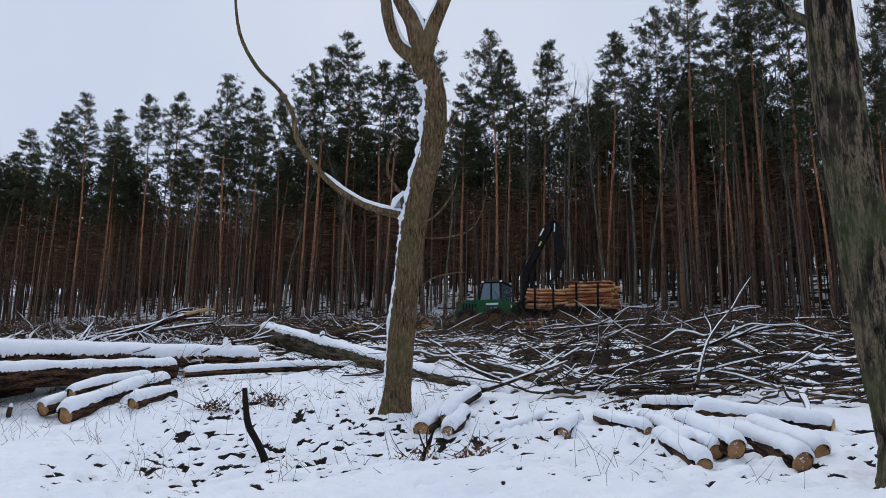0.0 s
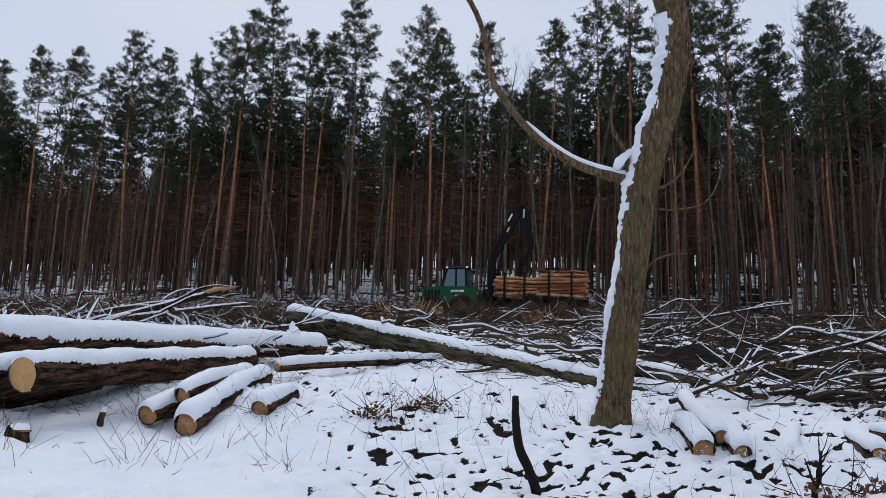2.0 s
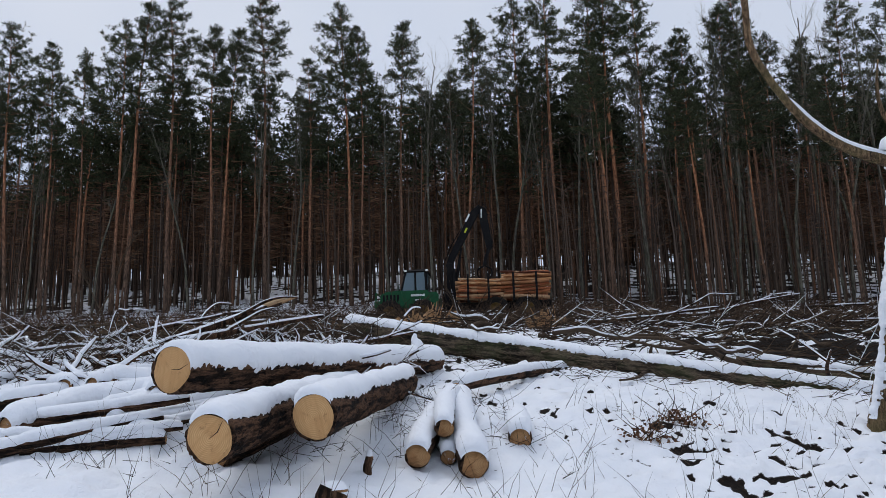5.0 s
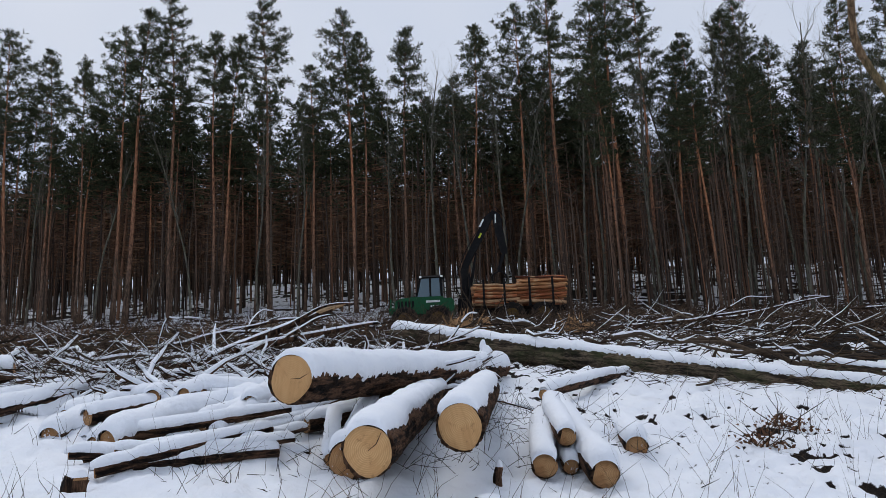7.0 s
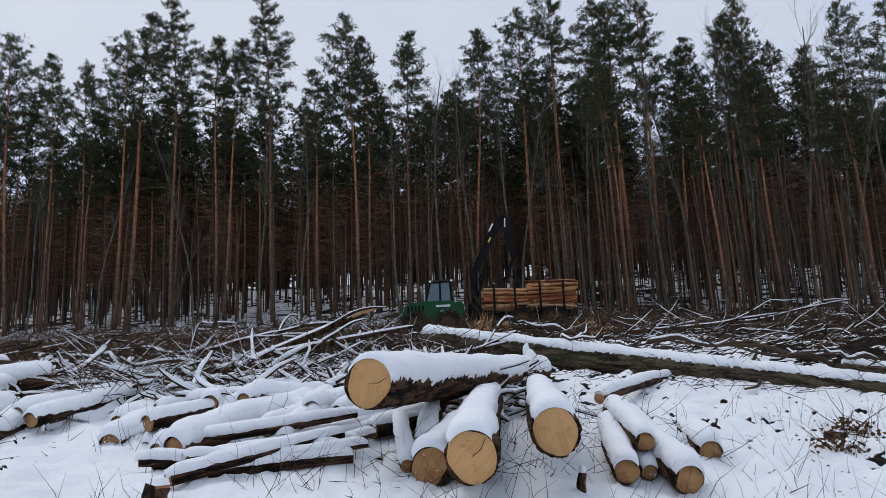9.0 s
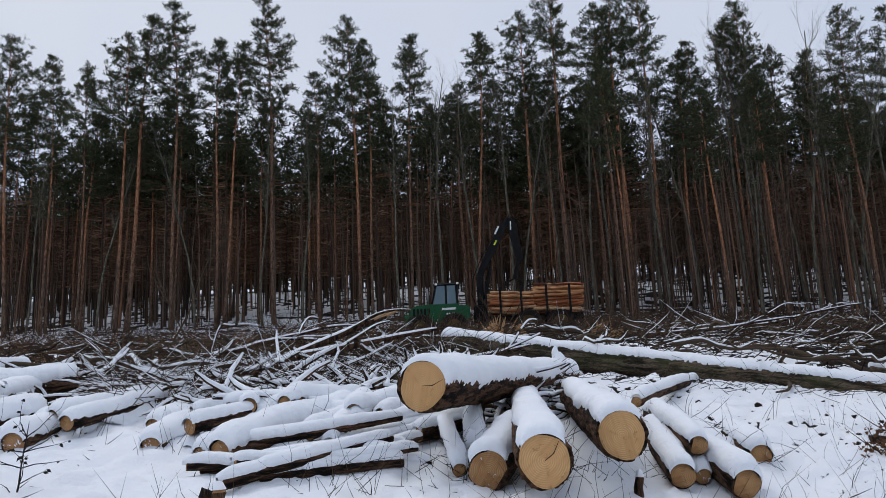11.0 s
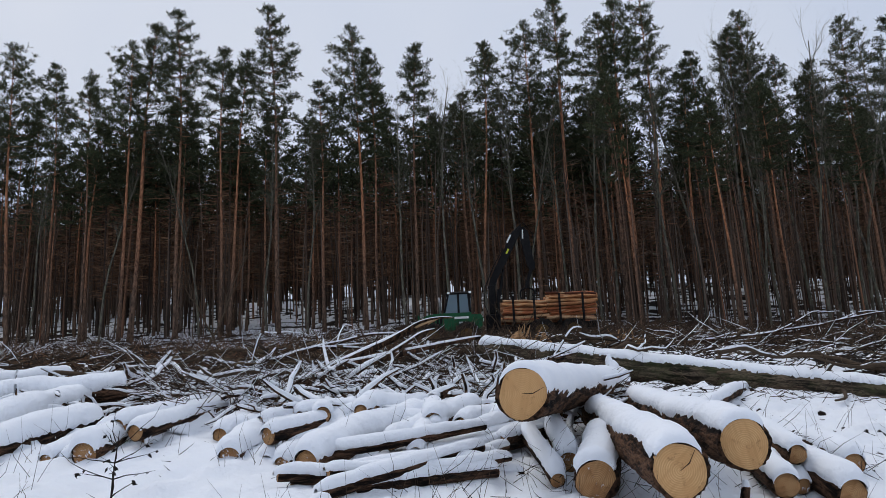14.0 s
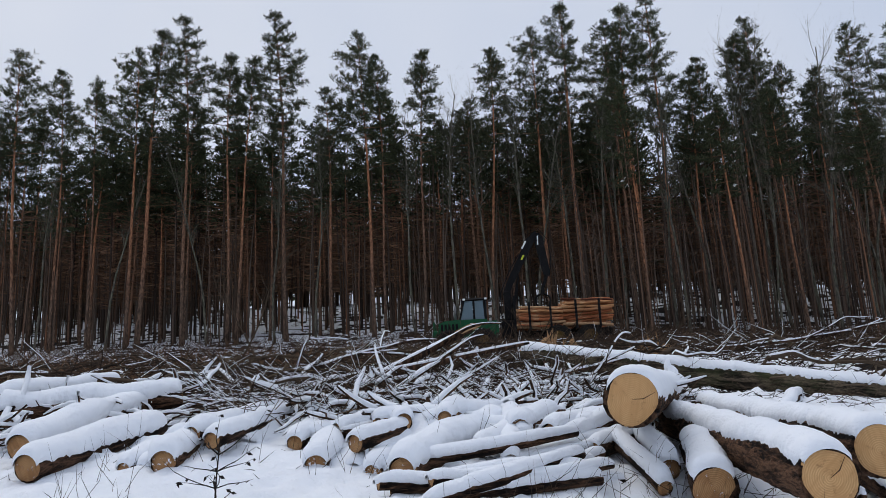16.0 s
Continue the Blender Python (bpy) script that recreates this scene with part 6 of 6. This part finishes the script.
def pile_snow():
    """The snow that lies over the piles and runs from log to log, open where the logs stand apart."""
    step = 0.034
    xs, ys = np.arange(-14.6, -6.9, step), np.arange(13.2, 21.0, step)
    gx, gy = np.meshgrid(xs, ys)
    ground = ground_z(gx, gy)
    top = ground + 0.0
    near = np.zeros(gx.shape, bool)
    for a, b, c, d, e, f, r in UNDER_SNOW:
        ln2 = (d - a) ** 2 + (e - b) ** 2
        t = ((gx - a) * (d - a) + (gy - b) * (e - b)) / ln2
        u = np.clip(t, 0, 1)
        dist = np.hypot(gx - a - u * (d - a), gy - b - u * (e - b))
        on = (t > 0.05) & (t < 0.95) & (dist < 0.8 * r)
        top = np.where(on, np.maximum(top, c + u * (f - c) + np.sqrt(np.maximum(r * r - dist * dist, 0)) + 0.03), top)
        near |= on

    def spread(z, pick, n):
        for _ in range(n):
            z = pick(z, pick(pick(np.roll(z, 1, 0), np.roll(z, -1, 0)), pick(np.roll(z, 1, 1), np.roll(z, -1, 1))))
        return z
    full = spread(spread(top, np.maximum, 7), np.minimum, 7)
    for _ in range(5):
        full = (full * 2 + np.roll(full, 1, 0) + np.roll(full, -1, 0) + np.roll(full, 1, 1) + np.roll(full, -1, 1)) / 6
    full = full - 0.035 + 0.09 * (fbm(gx * 5, gy * 5, 93, 3) - 0.5)
    hole = fbm(gx * 2.2, gy * 3.0, 95, 3) > 0.57
    keep = spread(spread(near.astype(float), np.maximum, 8), np.minimum, 8) > 0.5
    keep &= ~(hole & ~near)
    corner = [full[:-1, :-1], full[:-1, 1:], full[1:, 1:], full[1:, :-1]]
    drop = np.max(corner, 0) - np.min(corner, 0)
    ok = keep[:-1, :-1] & keep[:-1, 1:] & keep[1:, 1:] & keep[1:, :-1] & (drop < 0.12)
    idx = np.arange(gx.size).reshape(gx.shape)
    n = gx.size
    quad = np.stack([idx[:-1, :-1], idx[:-1, 1:], idx[1:, 1:], idx[1:, :-1]], -1)[ok]
    tris = [quad[:, [0, 1, 2]], quad[:, [0, 2, 3]]]
    pad = np.pad(ok, 1)
    for dy, dx, i, j in ((-1, 0, 0, 1), (0, 1, 1, 2), (1, 0, 2, 3), (0, -1, 3, 0)):
        side = ok & ~pad[1 + dy:1 + dy + ok.shape[0], 1 + dx:1 + dx + ok.shape[1]]
        q = np.stack([idx[:-1, :-1], idx[:-1, 1:], idx[1:, 1:], idx[1:, :-1]], -1)[side]
        a, b = q[:, i], q[:, j]
        tris += [np.stack([b, a, a + n], -1), np.stack([b, a + n, b + n], -1)]
    jx, jy = 0.5 * step * (value_noise(gx * 40, gy * 40, 5) - 0.5), 0.5 * step * (value_noise(gx * 40, gy * 40, 6) - 0.5)
    up = np.stack([gx + jx, gy + jy, full], -1).reshape(-1, 3)
    low = np.stack([gx + jx, gy + jy, np.maximum(full - 0.05, ground - 0.02)], -1).reshape(-1, 3)
    tris = np.concatenate(tris)
    used, back = np.unique(tris, return_inverse=True)
    me = mesh_from_arrays("pile_snow", np.concatenate([up, low])[used], back.reshape(-1, 3), [SNOW], None, True)
    return tagged(new("pile_snow", me), "thick snow lying across the piled logs", "snow", kind="stuff")


pile_snow()


def thin_stems():
    """Slender suppressed trees between the pines."""
    rng = random.Random(101)
    v, f = [], []
    for i in range(1870):
        x = rng.uniform(-60, 80) if i < 1500 else rng.uniform(-60, -4) if i < 1750 else rng.uniform(15, 40)
        y = edge_y(x) + 1 + 55 * rng.random() ** 1.4 if i < 1750 else edge_y(x) - rng.uniform(0, 11)
        h, r = rng.uniform(7, 15), rng.uniform(0.035, 0.085)
        lx, ly = rng.gauss(0, 0.035) * h, rng.gauss(0, 0.035) * h
        z = gz(x, y) - 0.2
        o = len(v)
        for u, q in ((0, 1.0), (0.5, 0.75), (1.0, 0.2)):
            for k in range(4):
                w = 1.571 * k
                v.append((x + lx * u * u + r * q * math.cos(w), y + ly * u * u + r * q * math.sin(w), z + h * u))
        for s in range(2):
            for k in range(4):
                a, b = o + s * 4 + k, o + s * 4 + (k + 1) % 4
                f += [(a, b, b + 4), (a, b + 4, a + 4)]
        for k in range(12):
            u = rng.uniform(0.28, 1)
            az, ln = rng.uniform(0, 6.283), rng.uniform(0.5, 1.8)
            p = Vector((x + lx * u * u, y + ly * u * u, z + h * u))
            o = len(v)
            v += [tuple(p + Vector((0, 0, 0.022))), tuple(p - Vector((0, 0, 0.022))), tuple(p + Vector((math.cos(az) * ln, math.sin(az) * ln, rng.uniform(0.0, 0.9) * ln)))]
            f.append((o, o + 1, o + 2))
    me = mesh_from_arrays("thin_stems", v, f, [PINE_FAR], None, False)
    return tagged(new("thin_stems", me), "slender bare young trees between the pines", "trees", kind="stuff")


thin_stems()


def bracken_region(rng):
    x = rng.uniform(-34, -4)
    return x, rng.uniform(24, 48) - 0.3 * x * 0.5, 0.0


brush("bracken", "rusty brown withered bracken and undergrowth", 6500, bracken_region, BRACKEN, 111, (0.3, 1.1), 0.015, (0.1, 1.2))


def pile_region(rng):
    x = rng.uniform(-9.2, -4.3)
    return x, rng.uniform(12.4, 15.2), 0.1 * rng.random()


brush("pile_twigs", "fine dark twigs caught between the snowy logs", 320, pile_region, BLACK_STICK, 121, (0.15, 0.6), 0.0035, (0.0, 1.0))
